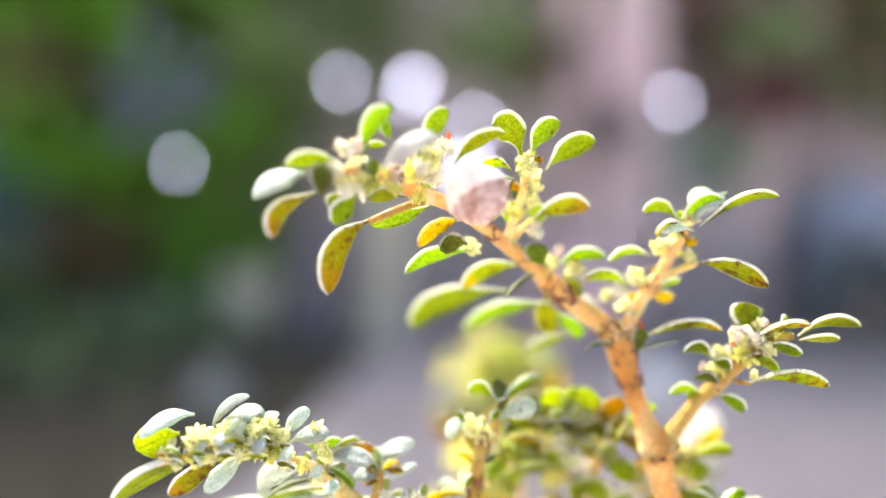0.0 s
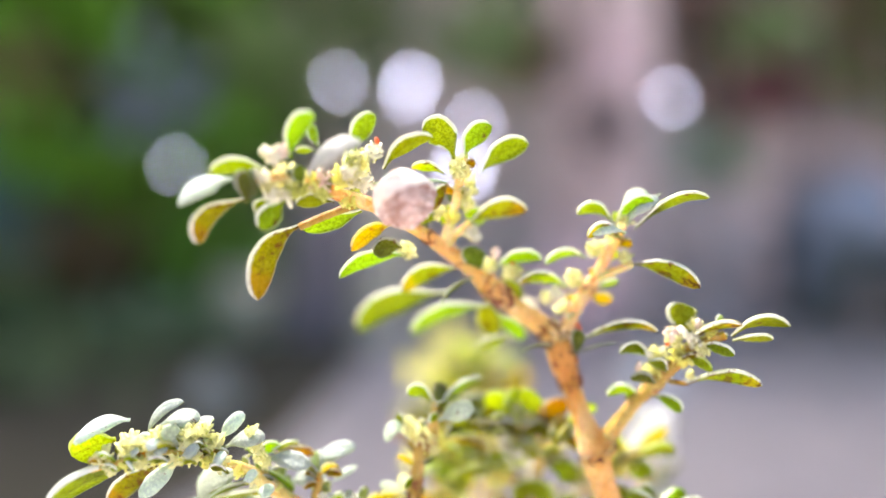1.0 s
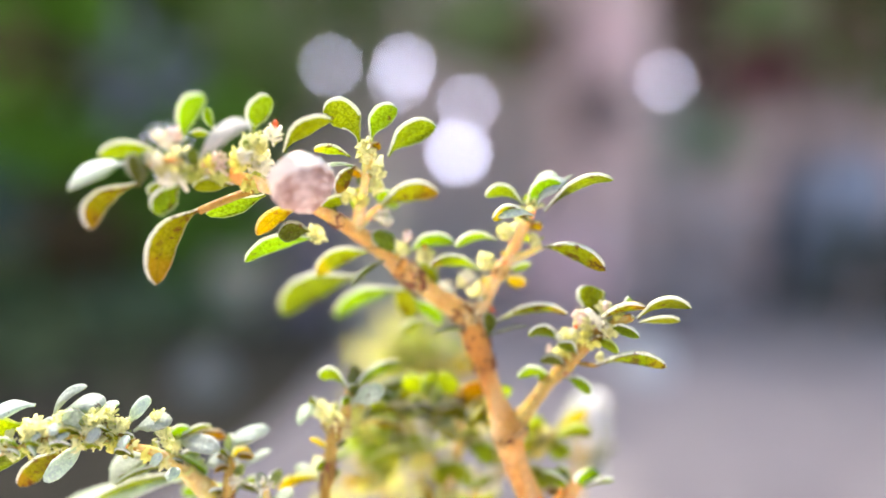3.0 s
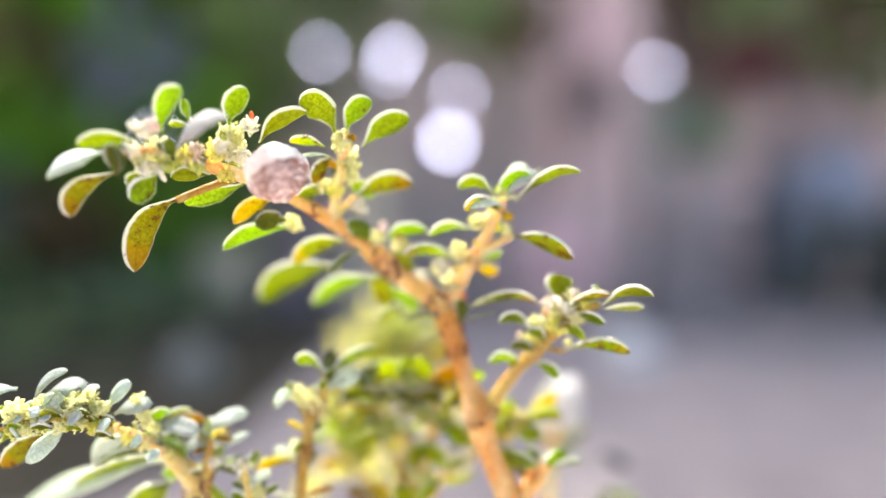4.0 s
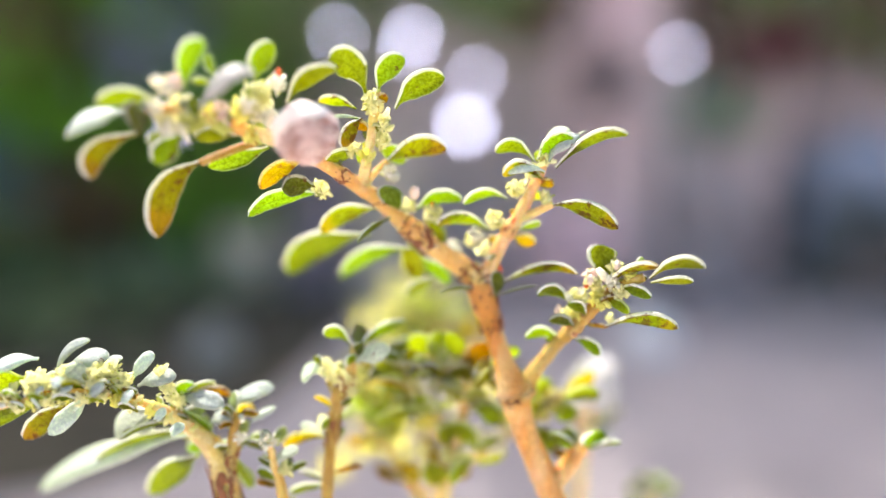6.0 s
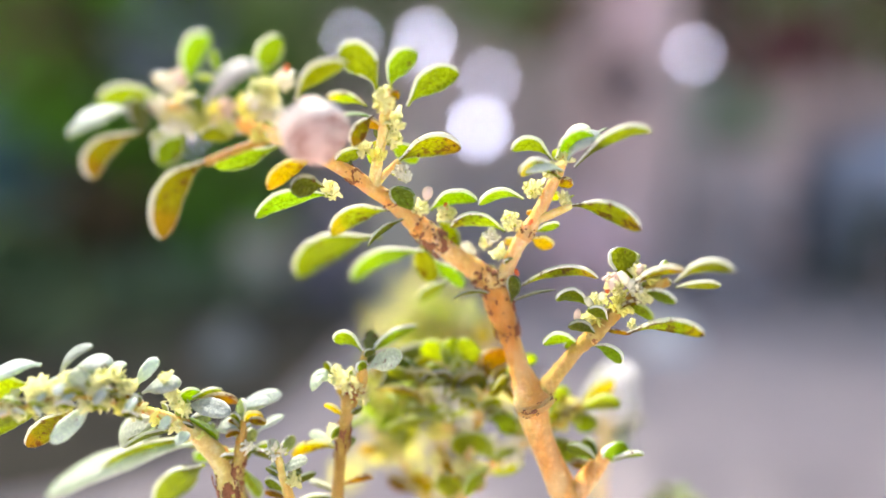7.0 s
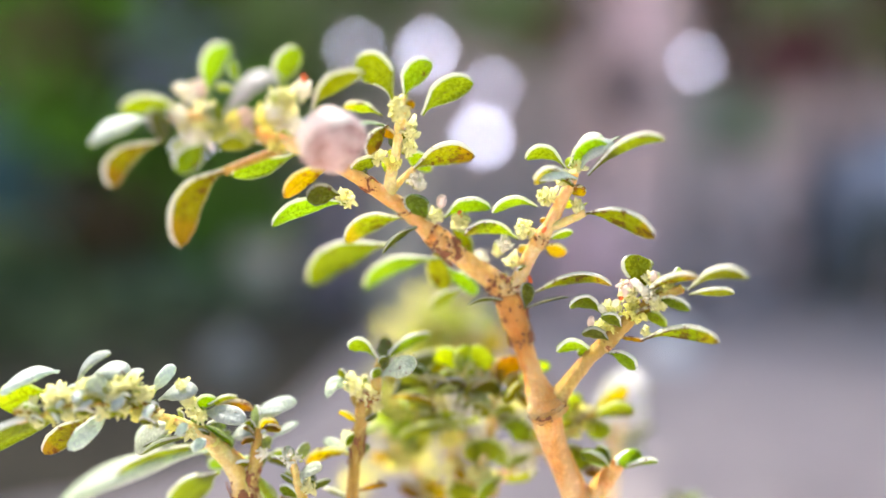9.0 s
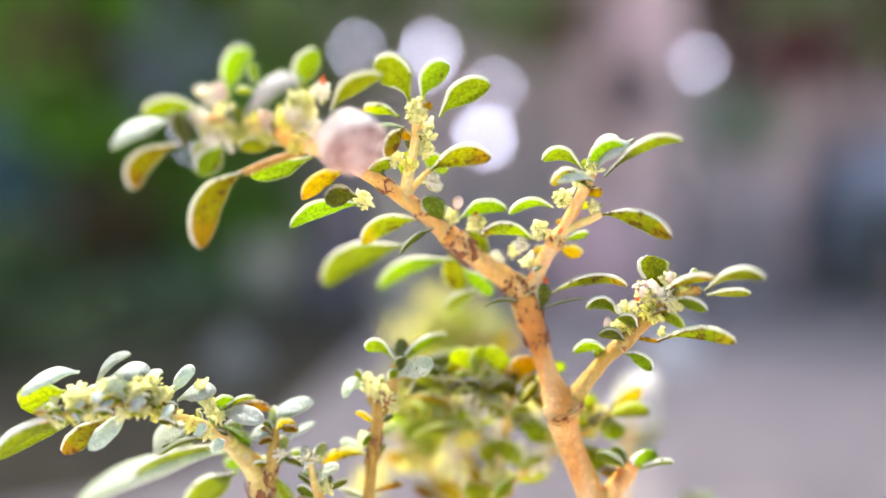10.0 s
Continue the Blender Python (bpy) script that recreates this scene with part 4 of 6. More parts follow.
leaf(left, 'fresh', (-5.78, 42.07, 203.65), (-6.84, 41.85, 202.52), (-7.44, 41.59, 201.74), 1.44, 25)
leaf(left, 'fresh', (-2.57, 43.47, 203.60), (-3.86, 42.99, 204.31), (-5.20, 42.75, 203.46), 1.06, 45)
leaf(left, 'fresh', (-0.83, 45.15, 203.02), (-3.15, 45.06, 201.87), (-5.15, 44.89, 201.88), 1.29, 40)
leaf(left, 'tipped', (-5.13, 43.60, 201.88), (-9.22, 43.20, 201.69), (-7.90, 42.60, 196.69), 1.65, 28)
leaf(left, 'dark', (-4.62, 41.98, 204.53), (-4.99, 41.56, 205.34), (-4.56, 41.18, 206.07), 0.77, 30)
leaf(left, 'fresh', (-2.79, 43.02, 204.35), (-2.96, 42.76, 205.10), (-3.33, 42.50, 205.85), 0.88, 30)
leaf(left, 'fresh', (-7.05, 42.04, 203.78), (-7.49, 41.92, 203.39), (-7.75, 41.80, 202.80), 0.79, 30)
leaf(left, 'fresh', (-1.71, 43.21, 205.94), (-1.35, 43.04, 206.51), (-0.98, 42.88, 207.07), 0.89, 30)
blooms(left, (-6.41, 41.28, 206.61), 0.81, 12, 'white')
blooms(left, (-5.83, 41.25, 206.88), 0.56, 6, 'pink')
blooms(left, (-5.80, 41.90, 205.19), 1.07, 16, 'cream')
blooms(left, (-5.14, 42.31, 204.38), 1.00, 12, 'green')
blooms(left, (-6.82, 41.62, 204.78), 0.74, 8, 'cream')
blooms(left, (-6.51, 41.70, 204.03), 0.66, 6, 'white')
blooms(left, (-4.17, 42.59, 204.89), 1.00, 12, 'straw')
blooms(left, (-2.99, 42.59, 205.18), 0.84, 8, 'pink')
blooms(left, (-1.94, 42.94, 205.33), 1.01, 12, 'straw')
blooms(left, (-1.01, 43.21, 206.35), 1.19, 16, 'cream')
blooms(left, (-0.60, 43.71, 205.22), 1.13, 14, 'white')
blooms(left, (0.18, 43.63, 207.20), 0.86, 8, 'white')
blooms(left, (-1.45, 42.30, 205.44), 0.58, 6, 'white')
blooms(left, (-5.71, 42.04, 203.97), 0.57, 6, 'white')
blooms(left, (-3.40, 43.00, 204.10), 0.80, 9, 'green')
blooms(left, (-1.60, 43.80, 203.60), 0.75, 8, 'straw')
blooms(left, (-7.20, 41.30, 205.20), 0.70, 8, 'white')
blooms(sprig, (6.05, 47.50, 202.60), 0.72, 7, 'straw')
bud(left, (0.57, 43.21, 207.92), 0.22, "red")
leaf(left, 'fresh', (0.96, 43.88, 206.01), (1.39, 43.01, 208.45), (4.58, 43.09, 208.37), 0.94, 58)
leaf(left, 'fresh', (-0.90, 44.35, 205.19), (-1.83, 43.97, 206.46), (-1.80, 43.72, 207.35), 0.65, 40)
leaf(sprig, 'fresh', (6.17, 46.20, 207.02), (6.10, 45.26, 210.61), (3.79, 44.15, 209.05), 2.14, 25)
leaf(sprig, 'fresh', (7.05, 46.39, 207.21), (6.83, 45.69, 209.45), (9.12, 45.72, 209.63), 1.56, 20)
leaf(sprig, 'fresh', (8.29, 46.79, 206.00), (9.00, 46.38, 208.93), (12.06, 46.57, 208.32), 1.65, 40)
leaf(sprig, 'spotted', (5.44, 46.14, 205.91), (4.13, 45.04, 207.05), (3.02, 44.26, 206.29), 0.67, 60)
leaf(sprig, 'pale', (5.60, 46.40, 205.27), (4.54, 45.53, 205.74), (3.65, 44.89, 205.02), 0.36, -75)
leaf(sprig, 'spotted', (5.77, 46.64, 205.30), (4.60, 46.18, 204.45), (4.40, 46.05, 203.19), 1.01, 30)
leaf(sprig, 'spotted', (7.45, 48.51, 202.16), (9.27, 48.46, 204.85), (12.24, 48.85, 203.36), 1.58, 45)
leaf(sprig, 'fresh', (6.79, 47.65, 203.51), (8.02, 49.00, 203.31), (8.69, 50.61, 202.37), 1.34, 30)
leaf(sprig, 'fresh', (5.39, 47.69, 202.78), (3.96, 46.96, 203.05), (2.95, 46.54, 202.03), 0.87, 40)
leaf(sprig, 'pale', (6.93, 47.22, 204.04), (7.60, 47.10, 204.51), (7.88, 46.85, 205.32), 0.37, -40)
leaf(left, 'worn', (1.55, 46.20, 202.17), (-0.58, 45.65, 202.15), (-1.67, 45.61, 200.19), 1.09, 35)
leaf(left, 'dark', (2.14, 46.89, 200.26), (1.08, 46.17, 200.57), (-0.03, 45.58, 200.14), 1.51, 35)
leaf(left, 'fresh', (2.55, 47.47, 199.65), (-0.78, 46.23, 200.58), (-2.66, 45.78, 198.26), 1.19, 40)
leaf(left, 'spotted', (6.64, 49.31, 198.49), (3.58, 49.25, 199.37), (1.90, 49.96, 196.90), 1.44, 40)
leaf(left, 'dark', (8.06, 49.02, 197.93), (5.99, 48.08, 197.65), (5.18, 47.39, 196.03), 0.47, 65)
leaf(left, 'fresh', (5.65, 50.68, 196.32), (-0.39, 53.77, 197.39), (-2.62, 56.86, 193.03), 2.46, 45)
leaf(left, 'fresh', (9.27, 50.68, 195.18), (4.61, 53.53, 196.18), (2.42, 56.38, 192.26), 1.49, 45)
leaf(left, 'lime', (9.07, 51.01, 195.93), (8.69, 51.16, 194.23), (9.72, 52.58, 192.43), 1.84, 30)
leaf(left, 'fresh', (10.08, 50.60, 194.42), (11.43, 50.92, 193.79), (12.27, 52.58, 192.04), 1.36, 30)
leaf(left, 'fresh', (11.21, 50.68, 192.76), (9.73, 53.53, 192.06), (8.44, 56.38, 190.3), 1.11, 35)
leaf(left, 'dark', (8.76, 49.07, 198.36), (7.41, 48.21, 199.34), (7.36, 47.48, 200.34), 1.67, 20)
leaf(left, 'fresh', (9.79, 49.27, 198.48), (11.12, 48.92, 200.80), (13.44, 48.77, 199.29), 1.08, 50)
leaf(left, 'fresh', (10.35, 49.85, 197.77), (12.13, 51.43, 196.72), (11.44, 51.63, 195.33), 1.42, 30)
leaf(mid, 'spotted', (15.60, 49.18, 196.81), (13.10, 48.82, 199.50), (11.36, 48.52, 197.37), 1.08, 55)
leaf(mid, 'fresh', (16.93, 48.49, 199.32), (15.19, 48.14, 201.17), (13.45, 47.91, 198.94), 0.80, 60)
leaf(mid, 'fresh', (18.87, 47.54, 202.19), (17.30, 47.07, 205.29), (15.82, 46.85, 202.89), 0.94, 50)
leaf(mid, 'fresh', (19.14, 47.39, 202.26), (19.60, 46.65, 204.01), (21.50, 45.80, 203.86), 1.42, 50)
leaf(mid, 'pale', (19.87, 47.57, 202.68), (20.13, 47.81, 205.27), (21.77, 48.02, 204.63), 0.96, -60)
leaf(mid, 'fresh', (20.46, 47.15, 201.63), (22.39, 45.78, 205.07), (25.18, 44.42, 204.27), 0.87, 58)
leaf(mid, 'spotted', (19.45, 47.40, 200.82), (17.51, 46.12, 203.05), (16.19, 44.92, 201.26), 1.05, 64)
leaf(mid, 'pale', (20.60, 47.49, 202.88), (21.74, 47.52, 203.99), (22.90, 47.56, 204.56), 0.20, -60)
leaf(mid, 'spotted', (20.28, 47.33, 198.79), (22.98, 46.17, 199.94), (24.79, 45.14, 197.14), 1.25, 45)
leaf(mid, 'frosted', (19.93, 46.90, 202.04), (20.03, 46.70, 204.56), (22.18, 46.50, 203.88), 1.05, -66)
leaf(mid, 'frosted', (19.48, 46.20, 201.26), (17.88, 45.80, 202.48), (16.57, 45.50, 201.28), 0.75, -66)
blooms(mid, (19.70, 47.30, 202.30), 0.62, 6, 'cream')
leaf(mid, 'fresh', (17.68, 48.84, 196.73), (18.72, 48.94, 197.51), (19.77, 48.99, 197.32), 0.65, 50)
leaf(mid, 'worn', (17.44, 48.98, 196.29), (18.82, 49.46, 196.34), (19.26, 50.00, 195.43), 1.01, 40)
leaf(mid, 'spotted', (16.63, 49.21, 192.50), (19.98, 48.20, 195.47), (22.32, 47.08, 193.80), 0.98, 55)
leaf(mid, 'dark', (16.08, 49.44, 191.27), (17.31, 48.80, 192.38), (19.35, 48.04, 192.49), 0.31, 65)
leaf(main, 'dark', (15.25, 49.47, 191.71), (13.27, 48.74, 193.09), (11.53, 47.89, 192.00), 0.39, 65)
leaf(mid, 'dark', (16.05, 49.12, 191.32), (16.53, 48.36, 192.53), (16.02, 47.61, 193.74), 0.99, 25)
leaf(main, 'fresh', (15.20, 50.14, 192.96), (14.77, 51.12, 193.60), (14.24, 50.68, 194.03), 0.87, 40)
leaf(right, 'fresh', (24.80, 46.85, 193.48), (23.46, 47.18, 194.70), (24.27, 47.19, 195.87), 2.04, 30)
leaf(right, 'spotted', (24.50, 46.57, 192.85), (25.75, 45.50, 195.05), (27.56, 44.37, 194.37), 0.95, 60)
leaf(right, 'fresh', (27.35, 45.56, 193.31), (28.55, 44.39, 196.20), (30.47, 43.16, 194.64), 1.13, 50)
leaf(right, 'fresh', (27.49, 45.67, 192.97), (29.20, 45.80, 193.52), (30.82, 45.98, 193.01), 0.69, 50)
leaf(right, 'fresh', (21.94, 47.91, 191.08), (20.35, 47.38, 193.60), (19.10, 46.78, 191.99), 1.14, 45)
leaf(right, 'fresh', (26.63, 46.46, 193.61), (26.95, 46.74, 194.30), (27.29, 47.04, 194.71), 0.78, 30)
leaf(right, 'spotted', (24.63, 47.41, 189.25), (27.15, 46.10, 191.80), (29.35, 44.87, 189.71), 1.18, 50)
leaf(right, 'fresh', (21.33, 48.48, 188.04), (19.53, 48.19, 189.95), (18.36, 47.77, 188.43), 1.08, 45)
leaf(right, 'fresh', (21.41, 48.47, 188.36), (20.82, 48.71, 188.25), (20.21, 48.94, 187.80), 0.83, 30)
leaf(right, 'fresh', (22.32, 48.25, 188.11), (23.86, 47.65, 188.42), (24.19, 47.22, 187.06), 0.98, 40)
leaf(right, 'worn', (22.77, 47.94, 189.35), (23.82, 47.66, 189.53), (24.87, 47.37, 189.17), 0.39, 40)
leaf(low, 'dark', (23.02, 49.48, 178.40), (21.66, 49.14, 180.01), (20.62, 48.79, 180.15), 1.29, 50)
leaf(low, 'dark', (23.19, 49.47, 178.55), (22.63, 50.00, 179.33), (22.07, 50.60, 179.61), 1.50, 40)
leaf(low, 'fresh', (23.58, 49.59, 178.17), (24.71, 49.19, 179.14), (24.33, 48.87, 180.32), 2.10, 25)
leaf(low, 'fresh', (23.93, 49.57, 178.50), (25.23, 49.14, 179.33), (26.50, 48.70, 179.45), 0.84, 60)
leaf(low, 'worn', (23.06, 49.61, 178.01), (22.44, 51.06, 177.53), (21.59, 51.63, 176.95), 1.91, 30)
blooms(left, (-1.42, 43.57, 205.26), 0.91, 10, 'white')
blooms(sprig, (6.65, 46.20, 206.31), 1.05, 16, 'cream')
blooms(sprig, (7.36, 47.06, 204.95), 0.91, 10, 'cream')
blooms(sprig, (7.11, 47.41, 203.78), 0.92, 10, 'cream')
blooms(sprig, (4.83, 47.24, 203.15), 0.83, 8, 'cream')
blooms(sprig, (7.61, 48.57, 201.36), 0.77, 8, 'white')
blooms(left, (2.42, 47.53, 199.95), 0.86, 12, 'cream')
blooms(left, (9.06, 48.96, 198.58), 0.68, 8, 'cream')
blooms(left, (11.02, 49.11, 198.21), 0.81, 10, 'cream')
blooms(left, (8.01, 48.80, 200.94), 0.41, 5, 'white')
blooms(mid, (14.49, 48.95, 196.48), 0.75, 12, 'white')
blooms(mid, (15.98, 48.67, 197.60), 0.87, 14, 'cream')
blooms(mid, (17.58, 47.94, 200.02), 0.85, 14, 'cream')
blooms(mid, (18.75, 47.45, 201.44), 0.71, 10, 'cream')
blooms(mid, (19.84, 47.64, 199.17), 0.58, 8, 'cream')
blooms(mid, (15.19, 49.56, 195.03), 0.62, 6, 'cream')
blooms(left, (12.82, 51.63, 195.33), 0.72, 3, 'white')
blooms(left, (14.18, 51.16, 195.82), 0.57, 5, 'cream')
blooms(main, (18.79, 49.48, 184.27), 0.48, 4, 'cream')
blooms(right, (22.45, 47.59, 191.56), 0.88, 10, 'cream')
blooms(right, (23.50, 46.92, 192.93), 0.94, 14, 'cream')
blooms(right, (25.05, 46.69, 194.00), 0.73, 8, 'cream')
blooms(right, (21.73, 48.06, 190.19), 0.75, 8, 'cream')
blooms(right, (25.79, 46.31, 192.39), 0.72, 8, 'cream')
blooms(right, (24.89, 47.23, 189.92), 0.34, 4, 'cream')
bud(right, (21.68, 47.30, 191.60), 0.36, 'white')
bud(right, (22.57, 47.00, 192.10), 0.33, 'white')
bud(right, (20.92, 47.60, 190.60), 0.34, 'pink')
bud(right, (23.20, 46.50, 193.10), 0.40, 'pink')
bud(right, (23.97, 46.30, 193.53), 0.42, 'white')
bud(right, (24.44, 46.30, 193.11), 0.38, 'white')
bud(right, (25.10, 46.20, 194.20), 0.36, 'pink')
bud(right, (22.90, 46.70, 192.60), 0.22, 'red')
leaf(right, 'dark', (22.30, 47.60, 189.20), (21.10, 47.20, 190.30), (20.10, 46.90, 190.00), 0.95, 40)
leaf(right, 'fresh', (23.10, 47.20, 190.20), (22.50, 46.90, 191.30), (21.50, 46.60, 191.40), 0.90, 35)
leaf(right, 'lime', (24.30, 46.60, 191.60), (25.20, 46.00, 191.50), (25.90, 45.60, 190.80), 0.80, 40)
leaf(right, 'fresh', (25.30, 46.10, 192.60), (26.40, 45.40, 192.60), (27.30, 44.90, 192.10), 0.85, 45)
leaf(right, 'worn', (23.60, 47.00, 191.00), (24.50, 46.40, 191.90), (25.40, 45.90, 191.90), 0.80, 50)
blooms(right, (22.60, 47.75, 190.30), 0.80, 9, 'straw')
blooms(right, (24.20, 46.60, 191.30), 0.70, 6, 'straw')
blooms(right, (25.20, 46.00, 192.20), 0.66, 6, 'cream')
blooms(right, (23.80, 47.10, 191.60), 0.85, 10, 'straw')
blooms(right, (24.90, 46.50, 192.80), 0.80, 9, 'white')
blooms(right, (26.10, 46.00, 193.40), 0.62, 6, 'straw')
blooms(right, (23.30, 46.80, 193.30), 0.70, 8, 'pink')
dry_head(left, (2.59, 42.14, 203.56), 2.42)
bud(left, (9.65, 48.69, 199.78), 0.51, "pink")
bud(left, (11.02, 48.84, 198.78), 0.22, 'red')
bud(left, (16.52, 49.11, 193.66), 0.22, 'red')
bud(left, (17.43, 48.23, 197.56), 0.22, 'red')
bud(left, (24.01, 46.85, 193.57), 0.20, 'red')
bud(left, (15.87, 48.54, 197.78), 0.22, 'pink')
collar(main, (18.10, 48.82, 183.00), (17.80, 48.83, 183.62), 1.60)
scar(main, (18.15, 48.82, 183.05), (17.75, 48.83, 183.80), 1.58, 0.20)
scar(main, (16.10, 49.56, 188.10), (15.55, 49.70, 190.00), 1.05, 0.16)
collar(left, (10.21, 49.68, 196.09), (8.71, 49.55, 197.34), 0.93)
collar(mid, (16.90, 48.81, 196.21), (17.50, 48.79, 197.34), 0.65)
collar(right, (21.95, 48.16, 188.51), (22.68, 48.08, 189.36), 0.58)
scar(main, (15.84, 49.59, 188.04), (15.66, 49.63, 189.21), 0.91)
scar(mid, (15.15, 49.82, 192.10), (15.75, 49.64, 193.70), 0.78, 0.02)
scar(left, (15.00, 49.87, 192.00), (13.70, 49.92, 193.45), 1.03, 0.08)
scar(left, (11.05, 49.84, 195.40), (9.25, 49.66, 196.90), 0.98, -0.10)
scar(left, (9.90, 49.66, 196.36), (8.59, 49.54, 197.38), 0.88)
scar(left, (7.10, 49.10, 198.75), (6.60, 48.99, 199.28), 0.67)
scar(mid, (17.08, 48.81, 196.47), (17.41, 48.79, 197.16), 0.63)
scar(right, (22.03, 48.16, 188.65), (22.52, 48.10, 189.18), 0.56)
scar(main, (15.63, 49.78, 189.54), (15.00, 49.88, 192.32), 1.20, 0.18)
scar(left, (14.12, 49.91, 193.12), (13.31, 49.93, 193.75), 0.92)
scar(left, (4.70, 47.83, 200.61), (3.60, 47.44, 201.53), 0.59)

scatter_leaves([left, left, mid, sprig, right], 34, 21, (0.8, 1.5), ("fresh", "dark", "lime", "worn"), 0.1905)

# ---- the low shoot nearer the camera ----
shoot = plant("herb_shoot", (-4.04, 46.26), "low herb shoot with pale silvery leaves and cream flowers", "plant")
bmain = stem('stem', shoot, [(-2.73, 48.02, 138.85, 1.01), (-3.60, 48.05, 161.09, 0.94), (-4.73, 48.12, 170.48, 0.89), (-5.75, 47.93, 176.12, 0.98), (-6.21, 47.70, 178.73, 0.88), (-7.49, 47.41, 180.51, 0.66), (-8.72, 46.86, 182.10, 0.52), (-9.85, 46.18, 183.18, 0.36), (-11.08, 45.34, 184.02, 0.28), (-12.65, 44.52, 184.85, 0.27), (-14.50, 43.94, 185.45, 0.26), (-16.54, 43.66, 185.29, 0.25), (-18.50, 43.54, 184.76, 0.22), (-20.24, 43.41, 184.28, 0.21)], label='pale orange stem', material=SHOOT)
btwig = stem('branch', bmain, [(-5.66, 47.79, 177.55, 0.75), (-5.03, 47.76, 179.38, 0.57), (-4.79, 47.62, 181.02, 0.39), (-4.58, 47.60, 182.37, 0.26)], material=STEM_BROWN)
leaf(bmain, 'pale', (-11.80, 48.53, 180.55), (-13.16, 48.41, 181.61), (-14.53, 48.29, 181.91), 1.72, -45)
leaf(bmain, 'dark', (-9.99, 47.19, 181.64), (-11.57, 46.86, 181.99), (-13.07, 46.40, 181.31), 0.38, 60)
leaf(bmain, 'worn', (-10.26, 47.83, 182.09), (-11.38, 47.88, 182.70), (-12.45, 47.79, 182.80), 1.26, 40)
leaf(bmain, 'dark', (-9.99, 47.19, 181.79), (-8.99, 46.81, 182.34), (-8.02, 46.44, 182.47), 0.81, 40)
leaf(bmain, 'fresh', (-9.74, 47.18, 183.81), (-8.70, 47.11, 184.69), (-7.66, 47.04, 185.01), 0.98, 40)
leaf(bmain, 'lime', (-8.42, 48.97, 179.87), (-9.64, 49.52, 180.10), (-10.90, 50.06, 179.81), 1.31, 35)
leaf(bmain, 'fresh', (-6.76, 48.24, 179.58), (-8.22, 49.44, 179.08), (-9.86, 50.94, 177.90), 1.39, 35)
blooms(bmain, (-15.19, 43.65, 186.65), 1.02, 14, 'cream')
blooms(bmain, (-13.11, 44.06, 186.54), 0.96, 12, 'cream')
blooms(bmain, (-16.91, 43.54, 185.80), 0.87, 10, 'cream')
blooms(bmain, (-11.68, 44.34, 185.73), 0.80, 10, 'cream')
blooms(bmain, (-8.87, 45.25, 184.91), 0.82, 8, 'cream')
leaf(bmain, 'frosted', (-18.20, 44.89, 187.44), (-20.45, 44.17, 188.60), (-21.74, 43.87, 186.01), 0.97, -62)
leaf(bmain, 'lime', (-19.40, 45.09, 185.95), (-20.77, 44.68, 186.16), (-22.21, 44.27, 185.06), 2.50, 18)
leaf(bmain, 'frosted', (-17.51, 44.89, 184.36), (-21.31, 44.07, 184.60), (-23.30, 43.05, 181.95), 1.69, 60)
leaf(bmain, 'frosted', (-16.88, 44.89, 186.35), (-16.98, 44.48, 188.53), (-13.83, 44.07, 189.31), 0.74, -50)
leaf(bmain, 'frosted', (-16.09, 45.19, 186.94), (-14.36, 44.89, 188.35), (-13.04, 44.68, 187.50), 1.06, -58)
leaf(bmain, 'frosted', (-14.39, 45.09, 186.22), (-13.41, 44.89, 187.44), (-11.84, 44.68, 187.63), 0.59, -50)
leaf(bmain, 'frosted', (-11.76, 45.71, 185.54), (-11.47, 45.30, 187.32), (-9.67, 45.09, 187.75), 0.99, -38)
leaf(bmain, 'frosted', (-11.32, 45.71, 185.11), (-9.49, 45.30, 186.83), (-8.25, 45.09, 185.89), 1.03, -50)
leaf(bmain, 'dark', (-11.55, 45.71, 185.11), (-12.32, 45.19, 185.02), (-13.07, 44.89, 184.04), 0.71, -40)
leaf(bmain, 'frosted', (-14.58, 44.89, 184.70), (-15.22, 44.07, 183.58), (-17.08, 43.87, 182.18), 1.28, -22)
leaf(bmain, 'spotted', (-16.57, 45.50, 183.90), (-18.86, 46.11, 182.82), (-20.76, 46.52, 180.65), 1.53, 22)
leaf(bmain, 'frosted', (-15.32, 44.68, 186.09), (-14.61, 44.38, 186.93), (-14.15, 44.38, 186.24), 0.62, -40)
leaf(bmain, 'frosted', (-17.70, 44.68, 186.25), (-16.91, 44.38, 186.75), (-16.44, 44.38, 186.18), 0.51, -40)
leaf(bmain, 'fresh', (-10.47, 47.14, 184.47), (-9.56, 47.24, 184.53), (-8.71, 47.44, 183.91), 0.83, 30)
leaf(bmain, 'frosted', (-8.72, 47.14, 183.64), (-7.13, 46.63, 184.41), (-5.10, 46.32, 183.32), 1.11, -40)
leaf(bmain, 'worn', (-8.35, 47.44, 183.74), (-6.56, 47.75, 184.83), (-5.11, 47.95, 183.81), 1.09, 45)
leaf(btwig, 'frosted', (-5.71, 48.26, 182.21), (-4.42, 48.46, 184.21), (-1.88, 48.67, 184.19), 1.02, -46)
leaf(btwig, 'frosted', (-4.79, 48.26, 183.02), (-3.75, 47.85, 184.21), (-2.51, 47.65, 183.92), 0.59, -46)
leaf(btwig, 'frosted', (-7.04, 48.26, 181.23), (-6.10, 47.95, 182.27), (-4.95, 47.54, 182.02), 0.93, -45)
leaf(btwig, 'frosted', (-3.79, 48.46, 181.17), (-2.99, 48.57, 182.15), (-1.78, 48.67, 182.36), 0.51, -52)
